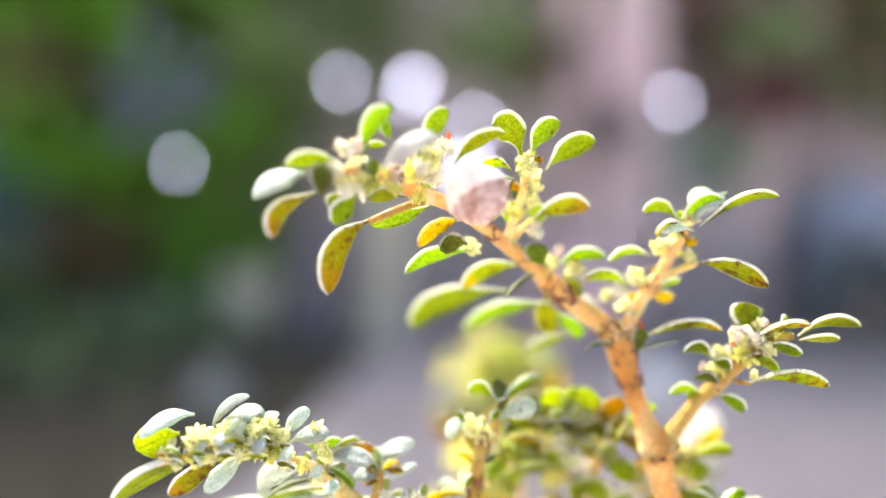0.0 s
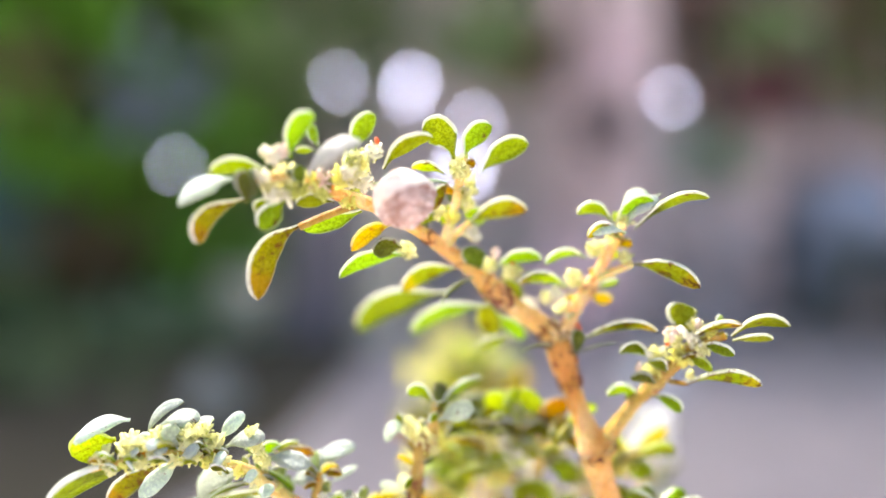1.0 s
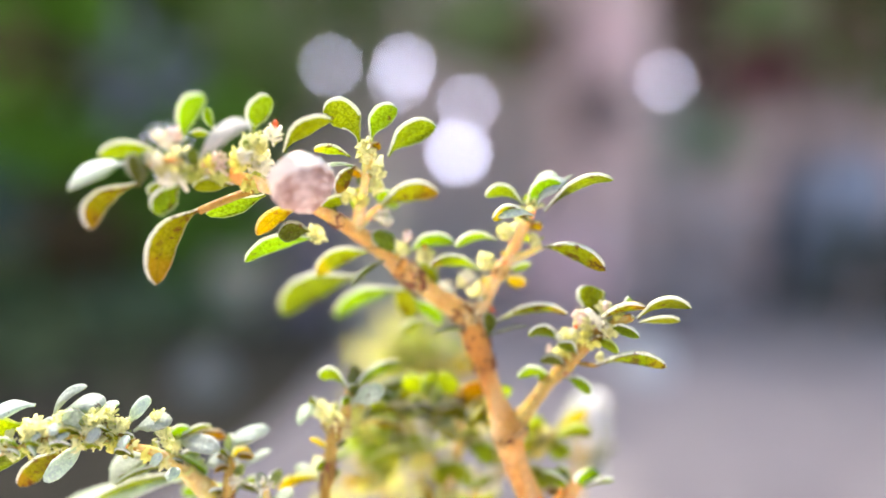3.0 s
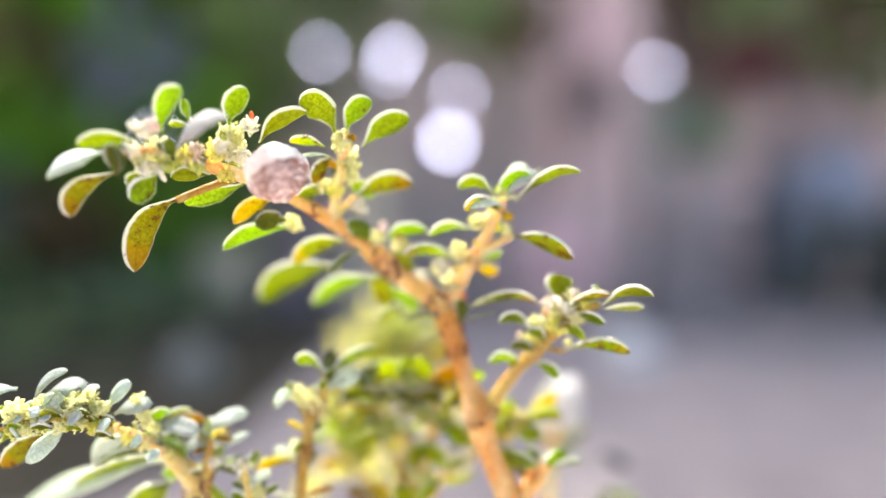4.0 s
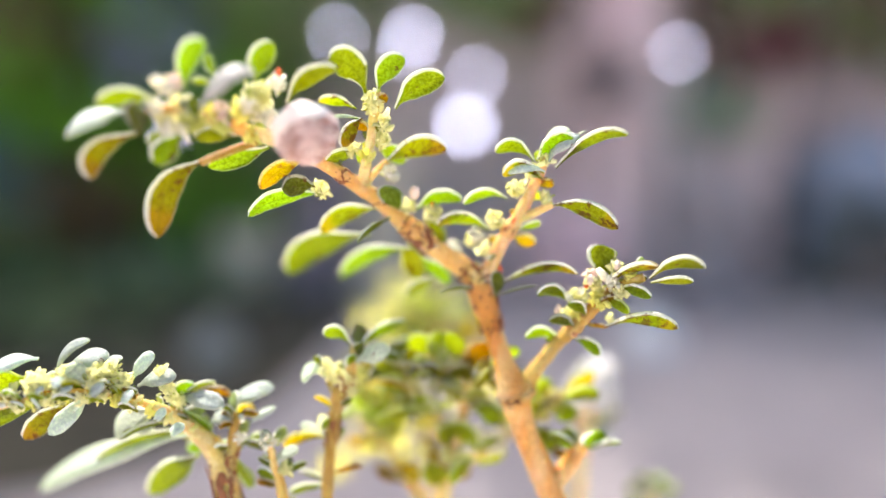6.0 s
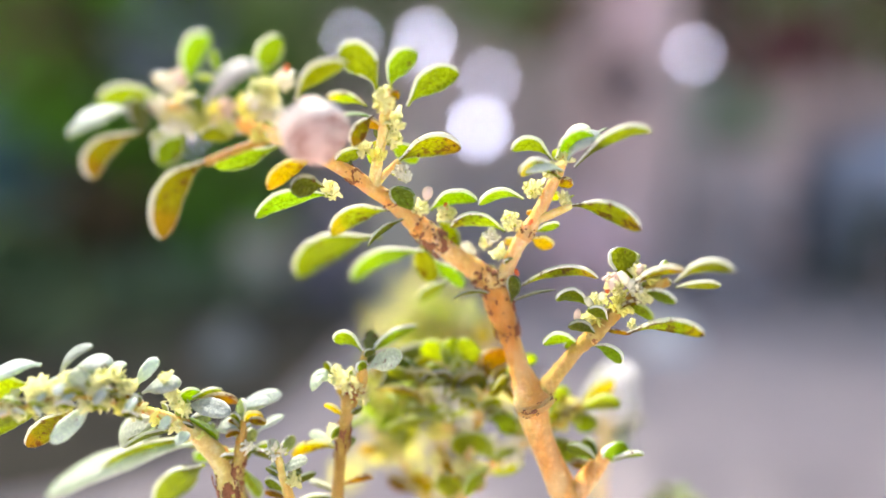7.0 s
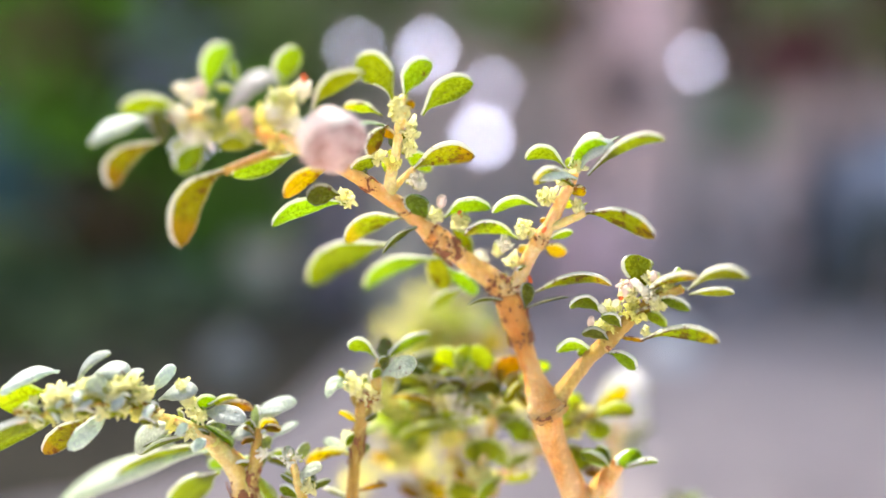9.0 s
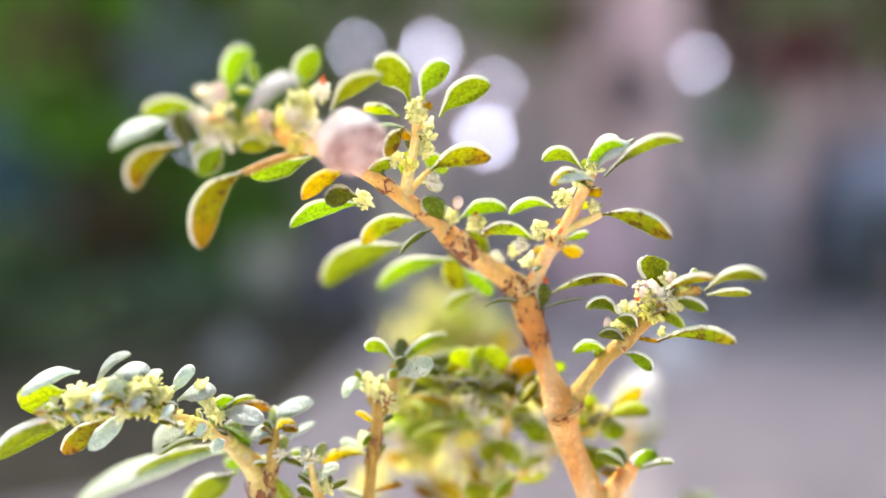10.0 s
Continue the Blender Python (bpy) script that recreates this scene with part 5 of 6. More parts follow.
leaf(btwig, 'frosted', (-5.03, 48.16, 181.68), (-4.68, 47.85, 182.51), (-3.89, 47.54, 182.42), 0.72, -35)
leaf(bmain, 'pale', (-13.73, 44.14, 185.67), (-14.27, 43.47, 186.88), (-14.85, 42.88, 187.46), 0.96, -45)
leaf(bmain, 'fresh', (-8.18, 46.83, 184.39), (-7.31, 47.52, 184.79), (-6.42, 48.22, 184.61), 0.80, 50)
leaf(bmain, 'fresh', (-8.69, 46.86, 182.85), (-7.82, 47.54, 182.16), (-6.94, 48.25, 180.76), 1.15, 40)
leaf(btwig, 'fresh', (-4.38, 47.84, 179.80), (-3.73, 48.56, 179.96), (-3.17, 49.61, 179.54), 1.17, 45)
leaf(bmain, 'pale', (-10.37, 46.34, 182.95), (-12.44, 46.98, 182.88), (-14.34, 47.64, 180.52), 1.64, -40)
leaf(bmain, 'dark', (-8.48, 46.85, 182.19), (-10.52, 46.59, 182.41), (-13.11, 45.99, 181.16), 0.54, 60)
leaf(bmain, 'fresh', (-8.82, 47.49, 181.05), (-13.57, 49.35, 180.75), (-18.33, 51.74, 176.35), 1.64, 50)
leaf(bmain, 'pale', (-8.50, 47.72, 180.52), (-18.05, 51.24, 178.29), (-26.14, 55.50, 172.69), 1.72, -55)
leaf(bmain, 'fresh', (-7.99, 47.93, 178.62), (-10.91, 49.77, 177.53), (-13.87, 52.09, 173.56), 2.38, 30)
leaf(btwig, 'fresh', (-4.97, 48.13, 178.32), (-4.83, 49.23, 176.96), (-4.79, 50.65, 174.74), 1.64, 30)
blooms(bmain, (-17.43, 43.54, 186.06), 1.08, 15, 'cream')
blooms(bmain, (-15.71, 43.66, 186.03), 0.92, 13, 'cream')
blooms(bmain, (-13.81, 43.86, 186.37), 0.87, 12, 'cream')
blooms(bmain, (-12.33, 44.13, 186.89), 0.71, 8, 'cream')
blooms(bmain, (-11.68, 44.33, 186.03), 0.72, 8, 'cream')
blooms(bmain, (-13.09, 43.93, 185.33), 0.71, 8, 'cream')
blooms(bmain, (-9.24, 44.77, 186.60), 0.44, 3, 'cream')
blooms(bmain, (-19.39, 43.41, 185.08), 0.81, 8, 'cream')
blooms(bmain, (-15.88, 43.54, 185.06), 0.82, 9, 'cream')
blooms(bmain, (-8.71, 46.48, 183.63), 0.64, 6, 'cream')
blooms(btwig, (-4.23, 47.45, 180.42), 0.60, 4, 'white')

# flowers all along the arching end of the stem
for x, y, z, r, kind in ((-9.3, 46.0, 182.3, 0.75, "cream"), (-10.3, 45.3, 183.2, 0.80, "straw"), (-11.3, 44.7, 183.9, 0.80, "cream"), (-12.3, 44.1, 184.4, 0.78, "straw"),
                         (-13.3, 43.7, 184.7, 0.78, "cream"), (-14.4, 43.4, 184.9, 0.80, "cream"), (-15.5, 43.2, 184.9, 0.80, "straw"), (-16.6, 43.1, 184.7, 0.78, "cream"),
                         (-17.7, 43.1, 184.5, 0.75, "straw"), (-18.8, 43.2, 184.3, 0.66, "cream"), (-7.9, 46.7, 181.4, 0.60, "straw")):
    blooms(bmain, (x, y + 0.2, z), 0.85 * r, 3, kind)
# small leaves that lie over the flowers of the arch
leaf(bmain, 'frosted', (-9.60, 44.43, 183.00), (-9.05, 44.08, 183.94), (-8.50, 43.93, 183.49), 0.69, -50)
leaf(bmain, 'fresh', (-10.60, 44.15, 183.70), (-11.19, 43.80, 184.75), (-11.78, 43.65, 184.30), 0.74, 45)
leaf(bmain, 'frosted', (-11.70, 43.84, 184.50), (-11.12, 43.49, 185.54), (-10.54, 43.34, 185.09), 0.72, -50)
leaf(bmain, 'lime', (-12.70, 43.56, 184.60), (-13.11, 43.21, 185.38), (-13.51, 43.06, 184.93), 0.51, 45)
leaf(bmain, 'frosted', (-13.60, 43.31, 185.30), (-12.97, 42.96, 186.18), (-12.35, 42.81, 185.73), 0.78, -50)
leaf(bmain, 'fresh', (-14.60, 43.20, 185.00), (-15.22, 42.85, 185.58), (-15.83, 42.70, 185.13), 0.77, 45)
leaf(bmain, 'frosted', (-15.60, 43.20, 185.60), (-15.09, 42.85, 186.26), (-14.57, 42.70, 185.81), 0.64, -50)
leaf(bmain, 'lime', (-16.50, 43.20, 184.90), (-17.03, 42.85, 185.74), (-17.56, 42.70, 185.29), 0.66, 45)
leaf(bmain, 'frosted', (-17.40, 43.20, 185.50), (-17.00, 42.85, 186.14), (-16.59, 42.70, 185.69), 0.50, -50)
leaf(bmain, 'fresh', (-18.40, 43.20, 185.00), (-18.87, 42.85, 186.03), (-19.33, 42.70, 185.58), 0.58, 45)
leaf(bmain, 'frosted', (-8.60, 44.71, 182.00), (-8.02, 44.36, 182.61), (-7.43, 44.21, 182.16), 0.73, -50)
leaf(bmain, 'lime', (-14.00, 43.20, 186.00), (-14.59, 42.85, 186.60), (-15.18, 42.70, 186.15), 0.74, 45)
leaf(bmain, 'frosted', (-16.20, 43.20, 186.10), (-15.65, 42.85, 186.69), (-15.10, 42.70, 186.24), 0.69, -50)
leaf(bmain, 'fresh', (-12.00, 43.76, 185.60), (-12.40, 43.41, 186.61), (-12.80, 43.26, 186.16), 0.50, 45)
scatter_leaves([bmain, bmain, btwig], 60, 3, (1.1, 2.0), ("frosted", "fresh", "lime", "fresh", "worn"), 0.1765)

# ---- the small upright shoot beside it ----
upright = plant("herb_shoot", (2.14, 47.52), "small upright herb shoot with green leaves", "plant")
cmain = stem('stem', upright, [(-0.02, 48.43, 138.36, 0.66), (1.09, 48.46, 160.80, 0.52), (1.94, 48.48, 170.31, 0.52), (2.39, 48.48, 175.90, 0.48), (2.67, 48.49, 179.11, 0.47), (2.81, 48.49, 180.01, 0.54), (3.11, 48.49, 182.06, 0.50), (3.58, 48.50, 183.87, 0.63), (4.30, 48.50, 184.99, 0.54), (4.50, 48.50, 186.33, 0.35), (4.69, 48.50, 187.58, 0.16)], label='brown thin stem', material=STEM_BROWN)
leaf(cmain, 'fresh', (4.52, 48.50, 187.58), (3.09, 48.32, 190.14), (2.41, 48.12, 188.46), 1.35, 35)
leaf(cmain, 'dark', (4.77, 48.50, 187.31), (5.71, 49.44, 188.35), (4.64, 50.71, 188.61), 1.21, 30)
leaf(cmain, 'fresh', (4.83, 48.62, 187.11), (6.26, 49.87, 189.34), (8.62, 51.67, 188.93), 1.03, 50)
leaf(cmain, 'pale', (4.84, 48.50, 186.11), (6.70, 47.80, 188.06), (7.62, 47.11, 187.32), 1.34, -45)
leaf(cmain, 'pale', (2.27, 48.50, 184.99), (0.99, 48.18, 187.83), (0.69, 47.87, 184.65), 0.83, -50)
leaf(cmain, 'fresh', (2.28, 48.50, 185.35), (1.89, 48.62, 186.22), (1.49, 48.75, 186.71), 0.66, 30)
leaf(cmain, 'dark', (5.50, 50.71, 183.85), (6.54, 53.56, 186.43), (9.44, 56.41, 185.31), 2.97, 30)
leaf(cmain, 'worn', (5.31, 49.76, 184.15), (7.65, 51.66, 184.42), (9.83, 53.56, 181.86), 0.99, 45)
leaf(cmain, 'worn', (3.12, 48.49, 182.29), (2.35, 48.17, 183.23), (1.59, 47.86, 183.67), 0.65, 40)
leaf(cmain, 'dark', (3.25, 48.49, 182.52), (4.06, 48.17, 182.49), (4.46, 47.87, 183.50), 0.48, 40)
leaf(cmain, 'worn', (2.55, 48.49, 179.79), (0.49, 48.80, 181.48), (-1.35, 49.12, 178.91), 1.11, 50)
leaf(cmain, 'pale', (2.36, 48.49, 179.92), (1.20, 48.96, 180.62), (0.01, 49.43, 180.73), 0.67, -45)
leaf(cmain, 'worn', (2.50, 48.48, 176.73), (3.79, 48.80, 177.69), (5.18, 49.12, 177.27), 0.76, 45)
leaf(cmain, 'fresh', (2.30, 48.48, 175.90), (0.67, 49.11, 175.70), (-1.01, 49.74, 174.76), 1.13, 45)
leaf(cmain, 'fresh', (2.31, 48.48, 176.36), (1.03, 49.42, 176.59), (-0.39, 50.69, 176.11), 0.78, 45)
leaf(cmain, 'fresh', (3.13, 49.75, 180.89), (3.39, 52.60, 180.46), (3.73, 55.45, 179.64), 2.17, 25)
blooms(cmain, (2.64, 48.50, 185.52), 1.14, 10, 'cream')
blooms(cmain, (3.89, 48.25, 184.62), 1.05, 10, 'cream')
blooms(cmain, (4.37, 48.50, 183.87), 0.71, 6, 'cream')
blooms(cmain, (2.12, 48.49, 181.15), 0.71, 6, 'cream')
scar(cmain, (2.67, 48.49, 179.11), (3.11, 48.49, 182.06), 0.58)
scar(cmain, (3.58, 48.50, 183.87), (4.30, 48.50, 184.99), 0.66)
seedling = plant("herb_shoot", (-0.77, 46.89), "short herb shoot with folded pale leaves", "plant")
emain = stem('stem', seedling, [(-2.36, 46.89, 140.38, 0.55), (-1.20, 46.89, 162.10, 0.53), (-0.69, 46.89, 171.30, 0.48), (-0.89, 46.89, 175.79, 0.43), (-1.48, 46.89, 178.46, 0.34), (-1.87, 46.89, 180.22, 0.26)], material=SHOOT)
leaf(emain, 'pale', (-1.48, 46.89, 178.55), (-0.68, 46.89, 179.70), (0.49, 46.89, 179.71), 0.73, -45)
leaf(emain, 'dark', (-1.28, 46.89, 178.02), (-2.02, 46.89, 178.72), (-2.77, 46.89, 178.98), 0.64, 40)
leaf(emain, 'pale', (-1.67, 46.89, 179.56), (-2.02, 46.89, 180.59), (-2.37, 46.89, 181.19), 0.73, -30)
leaf(emain, 'fresh', (-1.79, 46.89, 180.00), (-1.41, 47.83, 180.48), (-1.00, 48.78, 180.52), 0.92, 40)
leaf(emain, 'fresh', (-1.67, 46.89, 179.56), (-2.94, 47.83, 179.74), (-4.27, 48.78, 179.41), 0.92, 40)
leaf(emain, 'dark', (-1.07, 46.89, 177.49), (-0.06, 47.20, 178.17), (0.96, 47.52, 178.27), 0.74, 45)
leaf(emain, 'worn', (-1.00, 46.89, 176.68), (-2.10, 47.52, 176.77), (-3.24, 48.15, 176.40), 0.92, 35)
blooms(emain, (-1.87, 46.89, 180.22), 0.77, 8, 'white')
blooms(emain, (-0.63, 46.89, 178.02), 0.69, 6, 'cream')

scatter_leaves([cmain, emain], 16, 8, (1.2, 2.2), ("frosted", "fresh", "worn", "dark"), 0.172)

# ---- the yellow-green herb behind ----
back = plant("herb", (11.36, 53.72), "yellow-green herb with many small leaves, behind the tall one", "plant")
d1 = stem('stem', back, [(10.75, 53.72, 134.34, 0.78), (11.08, 53.72, 159.16, 0.73), (11.36, 53.72, 167.08, 0.68), (12.11, 53.29, 173.51, 0.59), (13.08, 52.86, 178.24, 0.48), (13.79, 52.44, 181.37, 0.43), (13.39, 52.01, 183.94, 0.35), (12.59, 52.01, 185.86, 0.24)], material=SHOOT)
d2 = stem('branch', d1, [(13.08, 52.86, 178.24, 0.39), (10.41, 53.72, 180.4, 0.34), (7.39, 54.58, 181.35, 0.3), (4.68, 55.43, 181.83, 0.2)], material=SHOOT)
d3 = stem('branch', d1, [(13.21, 52.22, 183.39, 0.36), (15.18, 52.01, 183.46, 0.28), (17.06, 52.01, 184.91, 0.19)], material=SHOOT)
d4 = stem('branch', d1, [(12.11, 53.29, 173.51, 0.47), (15.27, 52.86, 176.76, 0.36), (19.11, 52.86, 179.26, 0.29), (21.5, 52.86, 180.75, 0.24), (22.68, 52.86, 181.98, 0.17)], material=SHOOT)
d5 = stem('branch', d1, [(11.61, 53.72, 169.68, 0.47), (8.84, 54.58, 172.84, 0.38), (6.21, 55.86, 176.43, 0.31), (4.05, 56.71, 178.21, 0.21)], material=SHOOT)
d6 = stem('branch', d1, [(13.41, 52.44, 182.83, 0.33), (11.4, 52.01, 183.45, 0.28), (10, 51.58, 184.06, 0.23)], material=SHOOT)
leaf(d1, 'lime', (13.3, 52.01, 185.14), (11.97, 51.58, 186.92), (12.9, 51.16, 187.96), 2.05, 25)
leaf(d1, 'worn', (13.77, 52.01, 184.9), (15.38, 51.58, 185.5), (15.34, 51.16, 187.26), 2.33, 25)
leaf(d1, 'lime', (11.65, 52.01, 185.38), (10.01, 51.8, 187.81), (8.85, 51.58, 187.39), 1.87, 30)
leaf(d1, 'lime', (10.94, 52.01, 185.37), (11.18, 51.58, 187.12), (11.42, 51.16, 188.19), 1.21, 30)
leaf(d3, 'worn', (14.95, 52.01, 183.46), (15.65, 52.01, 184.71), (16.35, 52.01, 185.38), 1.89, 30)
leaf(d1, 'lime', (13.88, 52.44, 181.37), (12.63, 51.8, 182.66), (11.41, 51.16, 183.25), 1.7, 35)
leaf(d1, 'lime', (13.88, 52.44, 180.88), (14.54, 52.22, 182.07), (15.19, 52.01, 182.74), 1.9, 30)
leaf(d1, 'lime', (14.27, 52.44, 180.64), (15.9, 52.01, 182.01), (16.81, 51.58, 180), 2.08, 30)
leaf(d1, 'lime', (13.57, 52.86, 177.75), (12.11, 52.44, 179.89), (11.63, 52.01, 178.1), 2.59, 20)
leaf(d1, 'worn', (13.81, 52.86, 178.24), (12.46, 52.86, 179.93), (11.39, 52.86, 179.23), 1.26, 40)
leaf(d1, 'lime', (14.78, 52.86, 176.75), (15.95, 52.44, 177.76), (17.1, 52.01, 178.13), 1.63, 35)
leaf(d4, 'lime', (18.16, 52.86, 178.76), (17.28, 52.65, 180), (16.42, 52.44, 180.64), 1.83, 30)
leaf(d4, 'worn', (18.64, 52.86, 179.01), (19, 52.86, 178.37), (19.37, 52.86, 177.27), 1.55, 30)
leaf(d4, 'worn', (20.31, 52.86, 180.01), (21.61, 52.86, 181.4), (22.92, 52.86, 181.98), 1.63, 40)
leaf(d4, 'worn', (21.02, 52.86, 180.5), (20.65, 52.86, 181.89), (20.28, 52.86, 182.71), 1.63, 30)
leaf(d4, 'lime', (21.5, 52.86, 181), (22.58, 52.86, 180.69), (23.67, 52.86, 179.77), 1.92, 30)
leaf(d2, 'lime', (11.39, 53.29, 180.06), (8.46, 53.51, 181.72), (5.46, 53.72, 179.12), 1.66, 50)
leaf(d2, 'lime', (8.39, 54.58, 181.1), (7.26, 56.28, 182.09), (5.53, 58, 183.17), 4.13, 25)
leaf(d2, 'lime', (7.32, 55.43, 181.06), (4.61, 56.71, 181.42), (3.88, 58, 178.81), 3.65, 25)
leaf(d2, 'lime', (6.3, 55.43, 181.22), (4.97, 55.86, 181.18), (3.62, 56.28, 180.5), 2.26, 30)
leaf(d5, 'worn', (6.21, 55.86, 176.43), (4.52, 56.93, 176.36), (2.76, 58, 175.51), 2.63, 35)
leaf(d5, 'lime', (5.65, 56.28, 176.78), (6.36, 57.14, 177.52), (7.09, 58, 177.73), 3.16, 25)
leaf(d5, 'worn', (9.35, 54.58, 172.84), (8.75, 54.15, 174.38), (8.16, 53.72, 175.32), 2.4, 25)
leaf(d1, 'lime', (12.11, 53.29, 173.25), (10.4, 52.86, 174.22), (10.9, 52.44, 175.93), 2.44, 25)
leaf(d1, 'worn', (12.36, 53.29, 173.51), (13.09, 53.08, 174.94), (13.81, 52.86, 175.75), 2.25, 25)
leaf(d6, 'lime', (10.24, 51.58, 183.96), (10.59, 51.37, 183.74), (10.94, 51.16, 183.24), 1.12, 30)
leaf(d6, 'lime', (10.93, 52.01, 183.45), (10.21, 52.44, 184.29), (9.48, 52.86, 184.65), 1.43, 30)
leaf(d2, 'worn', (9.92, 53.72, 180.65), (9.46, 54.15, 181.62), (9, 54.58, 182.12), 1.98, 30)
leaf(d5, 'worn', (7.81, 55, 174.19), (6.75, 55.43, 173.98), (5.67, 55.86, 173.24), 2.05, 30)
leaf(d6, 'lime', (8.60, 51.20, 184.31), (7.40, 51.00, 185.42), (6.10, 50.80, 185.52), 1.25, 35)
leaf(d6, 'dark', (8.60, 51.20, 184.31), (7.94, 51.00, 185.91), (7.22, 50.80, 186.51), 1.7, 40)
leaf(d6, 'lime', (8.60, 51.20, 184.31), (8.78, 51.00, 185.97), (8.97, 50.80, 186.62), 1.45, 45)
leaf(d6, 'lime', (8.60, 51.20, 184.31), (9.56, 51.00, 185.64), (10.60, 50.80, 185.96), 1.25, 35)
leaf(d6, 'dark', (8.60, 51.20, 184.31), (10.04, 51.00, 185.09), (11.60, 50.80, 184.86), 1.7, 40)
leaf(d6, 'lime', (8.60, 51.20, 184.31), (9.14, 51.00, 185.31), (9.72, 50.80, 185.30), 1.45, 45)
leaf(d6, 'lime', (8.60, 51.20, 184.31), (8.12, 51.00, 185.20), (7.60, 50.80, 185.08), 1.25, 35)
scatter_leaves([d1, d2, d3, d4, d5, d6], 58, 11, kinds=("lime", "lime", "lime", "lime", "worn", "lime"))
blooms(d6, (9.60, 52.60, 183.10), 1.30, 9, 'cream')
blooms(d6, (11.90, 52.60, 182.40), 1.40, 9, 'cream')
blooms(d1, (12.90, 52.60, 180.10), 1.50, 10, 'white')
blooms(d4, (16.90, 52.30, 178.20), 1.50, 10, 'white')
blooms(d1, (12.60, 52.70, 176.60), 1.50, 10, 'cream')
blooms(d5, (9.60, 53.60, 176.20), 1.60, 10, 'cream')
blooms(d2, (10.20, 54.00, 179.00), 1.50, 9, 'straw')
blooms(d1, (12.82, 52.01, 185.38), 1.13, 10, 'white')
blooms(d3, (16.12, 52.01, 184.18), 1.13, 10, 'white')
blooms(d2, (5.24, 55.86, 181.7), 2.25, 26, 'straw')
blooms(d2, (7.35, 55, 181.21), 1.71, 18, 'straw')
blooms(d1, (10.93, 52.01, 182), 1.42, 12, 'white')
blooms(d4, (21.02, 52.86, 180.99), 1.92, 20, 'straw')
blooms(d4, (18.15, 52.86, 179.26), 1.45, 12, 'white')
blooms(d1, (14.78, 52.86, 178.25), 1.36, 10, 'white')
blooms(d5, (5.65, 56.28, 176.25), 2.08, 20, 'straw')
blooms(d1, (12.35, 52.01, 182.97), 1.04, 10, 'white')
blooms(d1, (13.57, 52.86, 175.75), 1.17, 10, 'straw')
blooms(d6, (10.47, 51.58, 183.58), 1.03, 10, 'white')
blooms(d4, (16.23, 52.86, 177.26), 1.16, 10, 'white')
blooms(d5, (8.32, 55, 174.19), 1.32, 10, 'straw')
blooms(d2, (9.42, 53.72, 180.65), 1.18, 10, 'white')
hazy = plant("herb", (8.98, 78.23), "pale yellow-green herb further behind", "plant")
h1 = stem('stem', hazy, [(8.02, 78.23, 111.17, 1.05), (8.98, 78.23, 151.55, 0.97), (10.51, 78.23, 163.11, 0.85), (9.81, 78.23, 172.92, 0.7), (9.11, 78.23, 178.87, 0.55), (8.76, 78.23, 183.29, 0.36)], material=SHOOT)
h2 = stem('branch', h1, [(9.81, 78.23, 172.92, 0.55), (5.36, 79.18, 175.6, 0.44), (2.29, 80.13, 176.83, 0.3)], material=SHOOT)
h3 = stem('branch', h1, [(9.46, 78.23, 177.39, 0.55), (13.5, 79.18, 180.12, 0.44), (14.96, 79.18, 183.1, 0.29)], material=SHOOT)
leaf(h1, 'lime', (8.98, 78.23, 181.82), (7.19, 79.18, 183.65), (5.35, 80.13, 184.4), 5.14, 35)
leaf(h1, 'lime', (8.98, 78.23, 181.82), (10.49, 79.18, 184.05), (12.04, 80.13, 185.15), 5.13, 25)
leaf(h1, 'worn', (9.11, 78.23, 180.35), (11.66, 79.18, 181.51), (14.26, 80.13, 181.4), 5.14, 35)
leaf(h1, 'lime', (8.97, 78.23, 181.09), (6.44, 79.18, 181.47), (3.83, 80.13, 180.63), 5.15, 35)
leaf(h1, 'lime', (8.83, 78.23, 182.56), (8.96, 79.18, 185.57), (9.08, 80.13, 187.4), 5.13, 25)
leaf(h1, 'fresh', (5.44, 78.23, 175.89), (3.53, 79.18, 177.68), (1.56, 80.13, 178.35), 5.17, 25)
leaf(h1, 'worn', (3.98, 78.23, 176.64), (2.03, 79.18, 176.08), (0.01, 80.13, 174.53), 5.18, 35)
leaf(h1, 'worn', (13.47, 78.23, 180.35), (14.96, 79.18, 182.55), (16.49, 80.13, 183.65), 5.13, 35)
leaf(h1, 'fresh', (14.2, 78.23, 181.83), (13.86, 79.18, 184.38), (13.52, 80.13, 185.9), 5.13, 25)
leaf(h1, 'fresh', (9.82, 78.23, 175.9), (7.96, 79.18, 177.26), (6.05, 80.13, 177.6), 5.17, 25)
leaf(h1, 'worn', (10.18, 78.23, 172.92), (12.57, 79.18, 174.38), (15.01, 80.13, 174.57), 5.18, 35)
leaf(h1, 'fresh', (10.17, 78.23, 171.42), (7.75, 79.18, 172.44), (5.26, 80.13, 172.25), 5.19, 35)
leaf(h1, 'fresh', (10.18, 78.23, 174.41), (12.2, 79.18, 176.23), (14.26, 80.13, 176.85), 5.17, 25)
scatter_leaves([h1, h2, h3], 16, 5)
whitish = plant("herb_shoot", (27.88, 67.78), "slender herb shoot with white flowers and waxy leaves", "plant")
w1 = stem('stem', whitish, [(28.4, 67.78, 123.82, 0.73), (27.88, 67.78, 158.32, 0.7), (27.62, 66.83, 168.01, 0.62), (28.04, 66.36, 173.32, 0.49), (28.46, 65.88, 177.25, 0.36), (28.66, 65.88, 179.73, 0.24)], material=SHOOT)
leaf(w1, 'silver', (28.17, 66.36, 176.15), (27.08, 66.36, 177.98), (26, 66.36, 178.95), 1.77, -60)
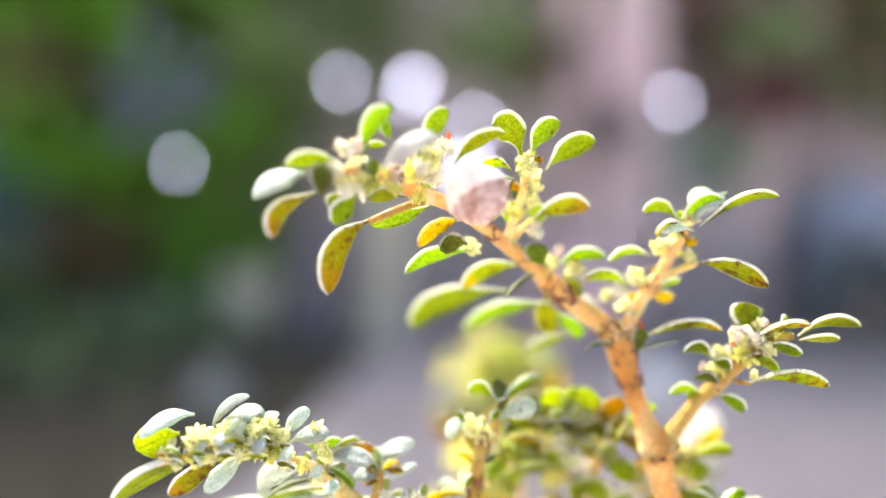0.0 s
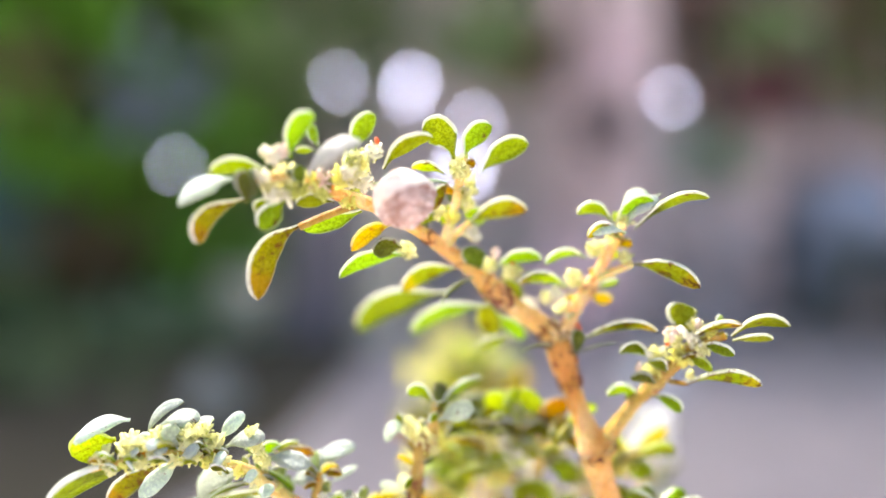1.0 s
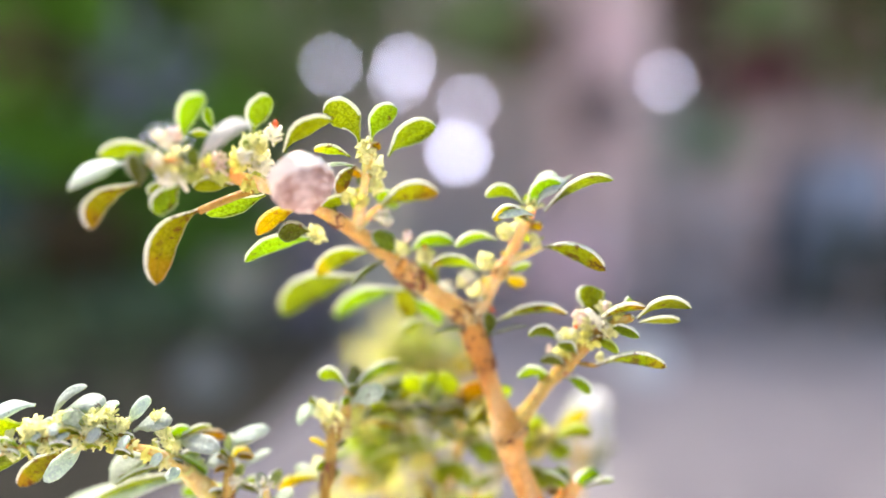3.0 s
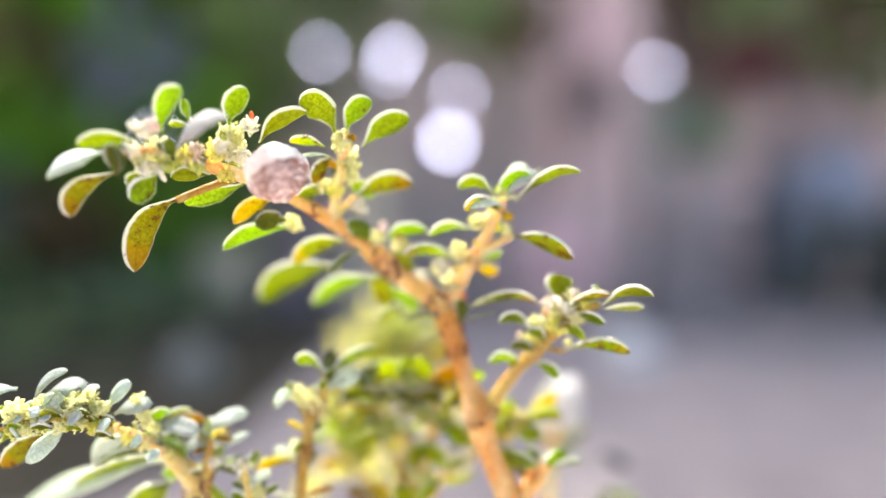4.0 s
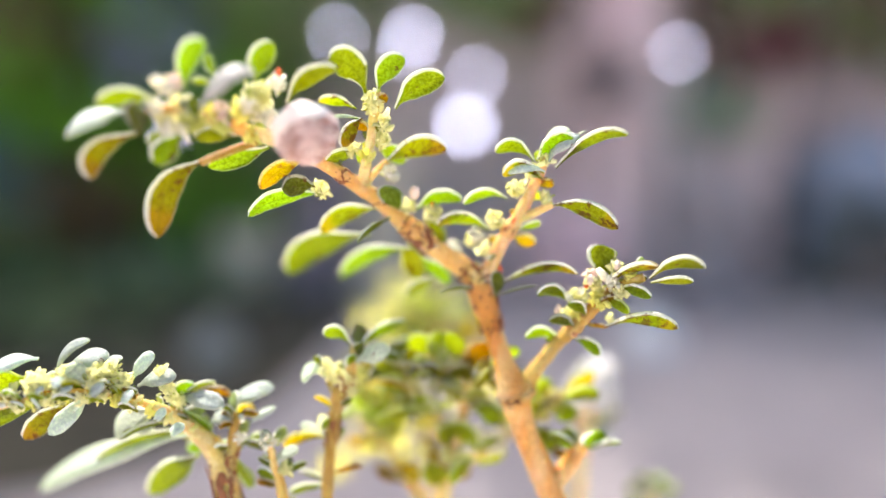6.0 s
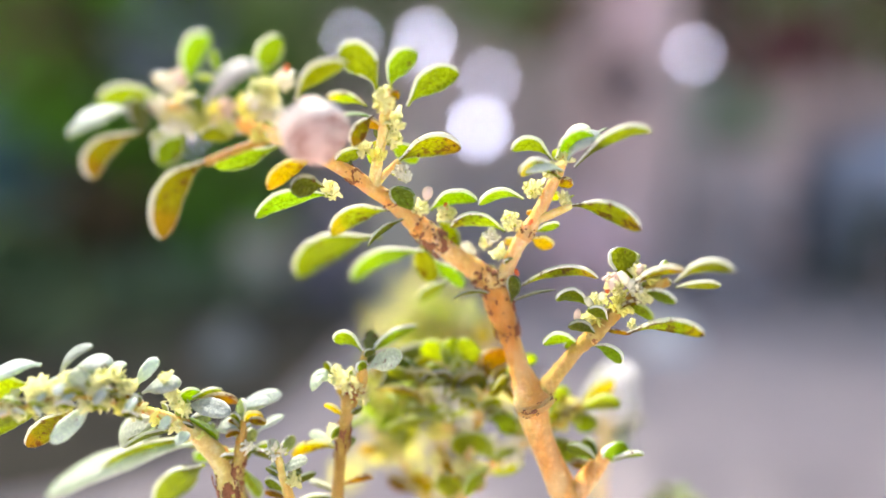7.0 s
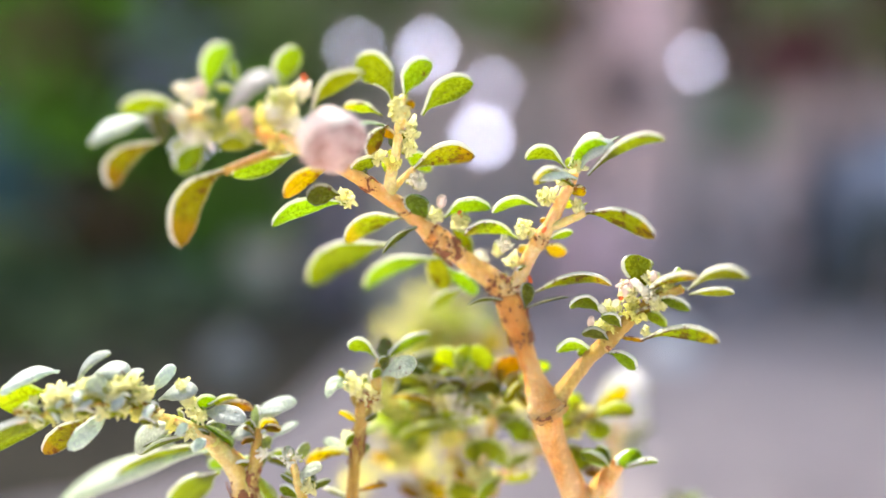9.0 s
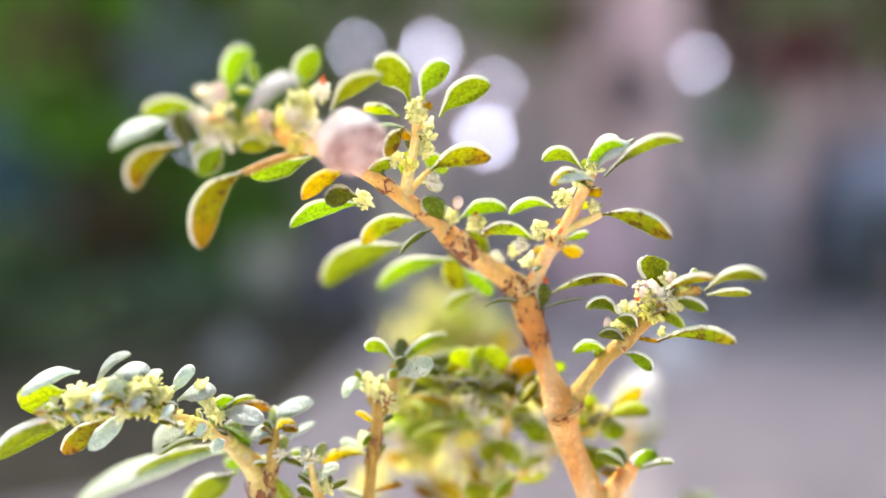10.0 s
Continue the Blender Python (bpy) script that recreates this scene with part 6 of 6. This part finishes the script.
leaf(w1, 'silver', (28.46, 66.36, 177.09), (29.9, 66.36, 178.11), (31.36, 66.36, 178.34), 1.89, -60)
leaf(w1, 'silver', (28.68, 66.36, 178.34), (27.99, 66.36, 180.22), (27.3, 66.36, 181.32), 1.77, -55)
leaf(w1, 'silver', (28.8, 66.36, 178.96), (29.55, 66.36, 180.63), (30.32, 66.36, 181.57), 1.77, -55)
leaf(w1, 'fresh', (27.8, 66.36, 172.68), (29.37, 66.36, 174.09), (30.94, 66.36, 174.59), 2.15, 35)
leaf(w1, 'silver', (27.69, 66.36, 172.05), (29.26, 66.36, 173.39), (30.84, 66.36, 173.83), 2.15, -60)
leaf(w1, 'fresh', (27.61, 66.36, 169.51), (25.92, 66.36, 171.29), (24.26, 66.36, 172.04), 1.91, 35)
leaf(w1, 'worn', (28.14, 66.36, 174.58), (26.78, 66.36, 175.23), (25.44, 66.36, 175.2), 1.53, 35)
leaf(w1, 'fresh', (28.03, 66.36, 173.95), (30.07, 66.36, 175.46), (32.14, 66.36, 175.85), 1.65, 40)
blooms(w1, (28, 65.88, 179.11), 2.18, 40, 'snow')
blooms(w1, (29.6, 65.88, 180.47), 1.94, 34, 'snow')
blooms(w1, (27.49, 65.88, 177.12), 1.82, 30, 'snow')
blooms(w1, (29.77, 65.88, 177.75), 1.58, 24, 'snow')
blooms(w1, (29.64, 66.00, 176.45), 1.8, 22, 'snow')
# loose flower grains off the stems, added to give a pale yellow glow
blooms(h1, (2.79, 67.78, 175.7), 2.54, 30, 'straw')
blooms(h1, (6.58, 67.78, 171.17), 2.3, 24, 'straw')
blooms(h1, (11.05, 67.78, 178.32), 2.15, 22, 'straw')
blooms(h1, (17.98, 67.78, 177.7), 1.89, 20, 'straw')
blooms(h1, (-0.5, 67.78, 168.5), 2.31, 24, 'straw')
scar(bmain, (-5.20, 48.02, 173.50), (-6.30, 47.80, 179.00), 1.04, -0.12)
scar(btwig, (-5.62, 47.79, 177.65), (-5.07, 47.76, 179.47), 0.65)
# wide sparse clusters that make up the yellow haze behind the herb
blooms(h1, (6.79, 81.08, 185.74), 5.4, 33, 'straw')
blooms(h1, (11.29, 81.08, 183.84), 5.4, 33, 'straw')
blooms(h1, (3.37, 81.08, 182.32), 5.0, 27, 'straw')
blooms(h1, (9.02, 81.08, 180.41), 5.0, 27, 'straw')
blooms(h1, (3.12, 79.18, 174.09), 2.97, 20, 'straw')
blooms(h1, (6.81, 79.18, 170.68), 2.68, 16, 'straw')
blooms(h1, (15.34, 79.18, 173.74), 2.66, 16, 'straw')
blooms(h1, (0.04, 79.18, 165.68), 2.69, 14, 'straw')
blooms(h1, (8.37, 79.18, 184.58), 3.23, 24, 'straw')
blooms(h1, (11.3, 79.18, 182.35), 2.94, 20, 'straw')
blooms(h1, (5.41, 79.18, 181.6), 2.94, 20, 'straw')
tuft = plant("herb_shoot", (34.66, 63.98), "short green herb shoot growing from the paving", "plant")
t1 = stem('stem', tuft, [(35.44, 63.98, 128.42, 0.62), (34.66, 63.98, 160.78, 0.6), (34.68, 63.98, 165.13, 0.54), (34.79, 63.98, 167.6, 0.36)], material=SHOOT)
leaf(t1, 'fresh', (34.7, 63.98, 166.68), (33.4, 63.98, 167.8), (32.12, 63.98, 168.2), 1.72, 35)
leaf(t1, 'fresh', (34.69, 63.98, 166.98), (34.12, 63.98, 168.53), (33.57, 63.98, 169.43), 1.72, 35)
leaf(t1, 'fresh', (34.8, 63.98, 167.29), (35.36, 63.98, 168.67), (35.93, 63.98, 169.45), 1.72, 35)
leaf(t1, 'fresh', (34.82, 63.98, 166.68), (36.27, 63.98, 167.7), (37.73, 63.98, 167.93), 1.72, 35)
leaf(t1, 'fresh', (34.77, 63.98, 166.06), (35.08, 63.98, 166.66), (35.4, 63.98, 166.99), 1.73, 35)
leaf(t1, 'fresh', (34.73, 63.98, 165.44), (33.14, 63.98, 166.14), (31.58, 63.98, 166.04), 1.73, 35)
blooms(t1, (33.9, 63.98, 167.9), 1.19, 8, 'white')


# ---- a small fly ----
def fly():
    base = new("fly")
    tagged(base, "small dark fly in flight behind the herb", "insect")
    def blob(name, centre, radii):
        bm = bmesh.new()
        bmesh.ops.create_icosphere(bm, subdivisions=2, radius=1)
        for v in bm.verts:
            v.co = Vector((v.co.x * radii[0], v.co.y * radii[1], v.co.z * radii[2])) * 0.001 + Vector(centre) * 0.001
        part(name, bm, CHITIN, base)
    blob("head", (1.35, 0, 0.05), (0.42, 0.45, 0.42))
    blob("thorax", (0.55, 0, 0.1), (0.65, 0.5, 0.5))
    blob("abdomen", (-0.75, 0, -0.1), (0.95, 0.5, 0.45))
    for s in (-1, 1):
        bm = bmesh.new()
        ring = []
        for k in range(12):
            a = 2 * math.pi * k / 12
            ring.append(Vector((-0.9 + 1.1 * math.cos(a), s * (0.75 + 0.42 * math.sin(a)), 0.75 + 0.15 * math.cos(a))) * 0.001)
        top = [bm.verts.new(p) for p in ring]
        low = [bm.verts.new(p - Vector((0, 0, 0.00003))) for p in ring]
        bm.faces.new(top)
        bm.faces.new(low[::-1])
        for k in range(12):
            bm.faces.new((top[k], low[k], low[(k + 1) % 12], top[(k + 1) % 12]))
        part("wing", bm, CHITIN, base)
        for k in range(3):
            bm = bmesh.new()
            x = 0.95 - 0.4 * k
            tube(bm, [np.array(q) * 0.001 for q in [(x, 0.3 * s, -0.25, 0.07), (x + 0.3 - 0.4 * k, 0.8 * s, -0.3, 0.06), (x + 0.4 - 0.6 * k, 1.0 * s, -0.95, 0.04)]], 5, 0, 0)
            part("leg", bm, CHITIN, base)
    return base


FLY = fly()


def motions():
    # it rests on the paving, rises past the stems and settles out of sight in the leaves behind
    mm = 0.001
    rows = [(0.0, 60, 95, 3, 0, 150), (3.0, 60, 95, 3, 0, 150), (3.4, 50, 84, 120, -20, 155), (3.8, 38.6, 74, 167.5, -25, 160), (4.0, 37.8, 74, 168.5, -25, 160),
            (4.2, 35.9, 73, 172.5, -30, 155), (4.5, 32.6, 72, 176.8, -35, 150), (4.7, 29.8, 72, 178.6, -10, 165), (4.9, 25.6, 72, 179.2, 0, 175), (5.2, 21.0, 73, 178.5, 0, 178), (10.0, 21.0, 73, 178.5, 0, 178)]
    walk(FLY, [(t, pose(x * mm, y * mm, z * mm, 0, tilt, turn)) for t, x, y, z, tilt, turn in rows])


motions()
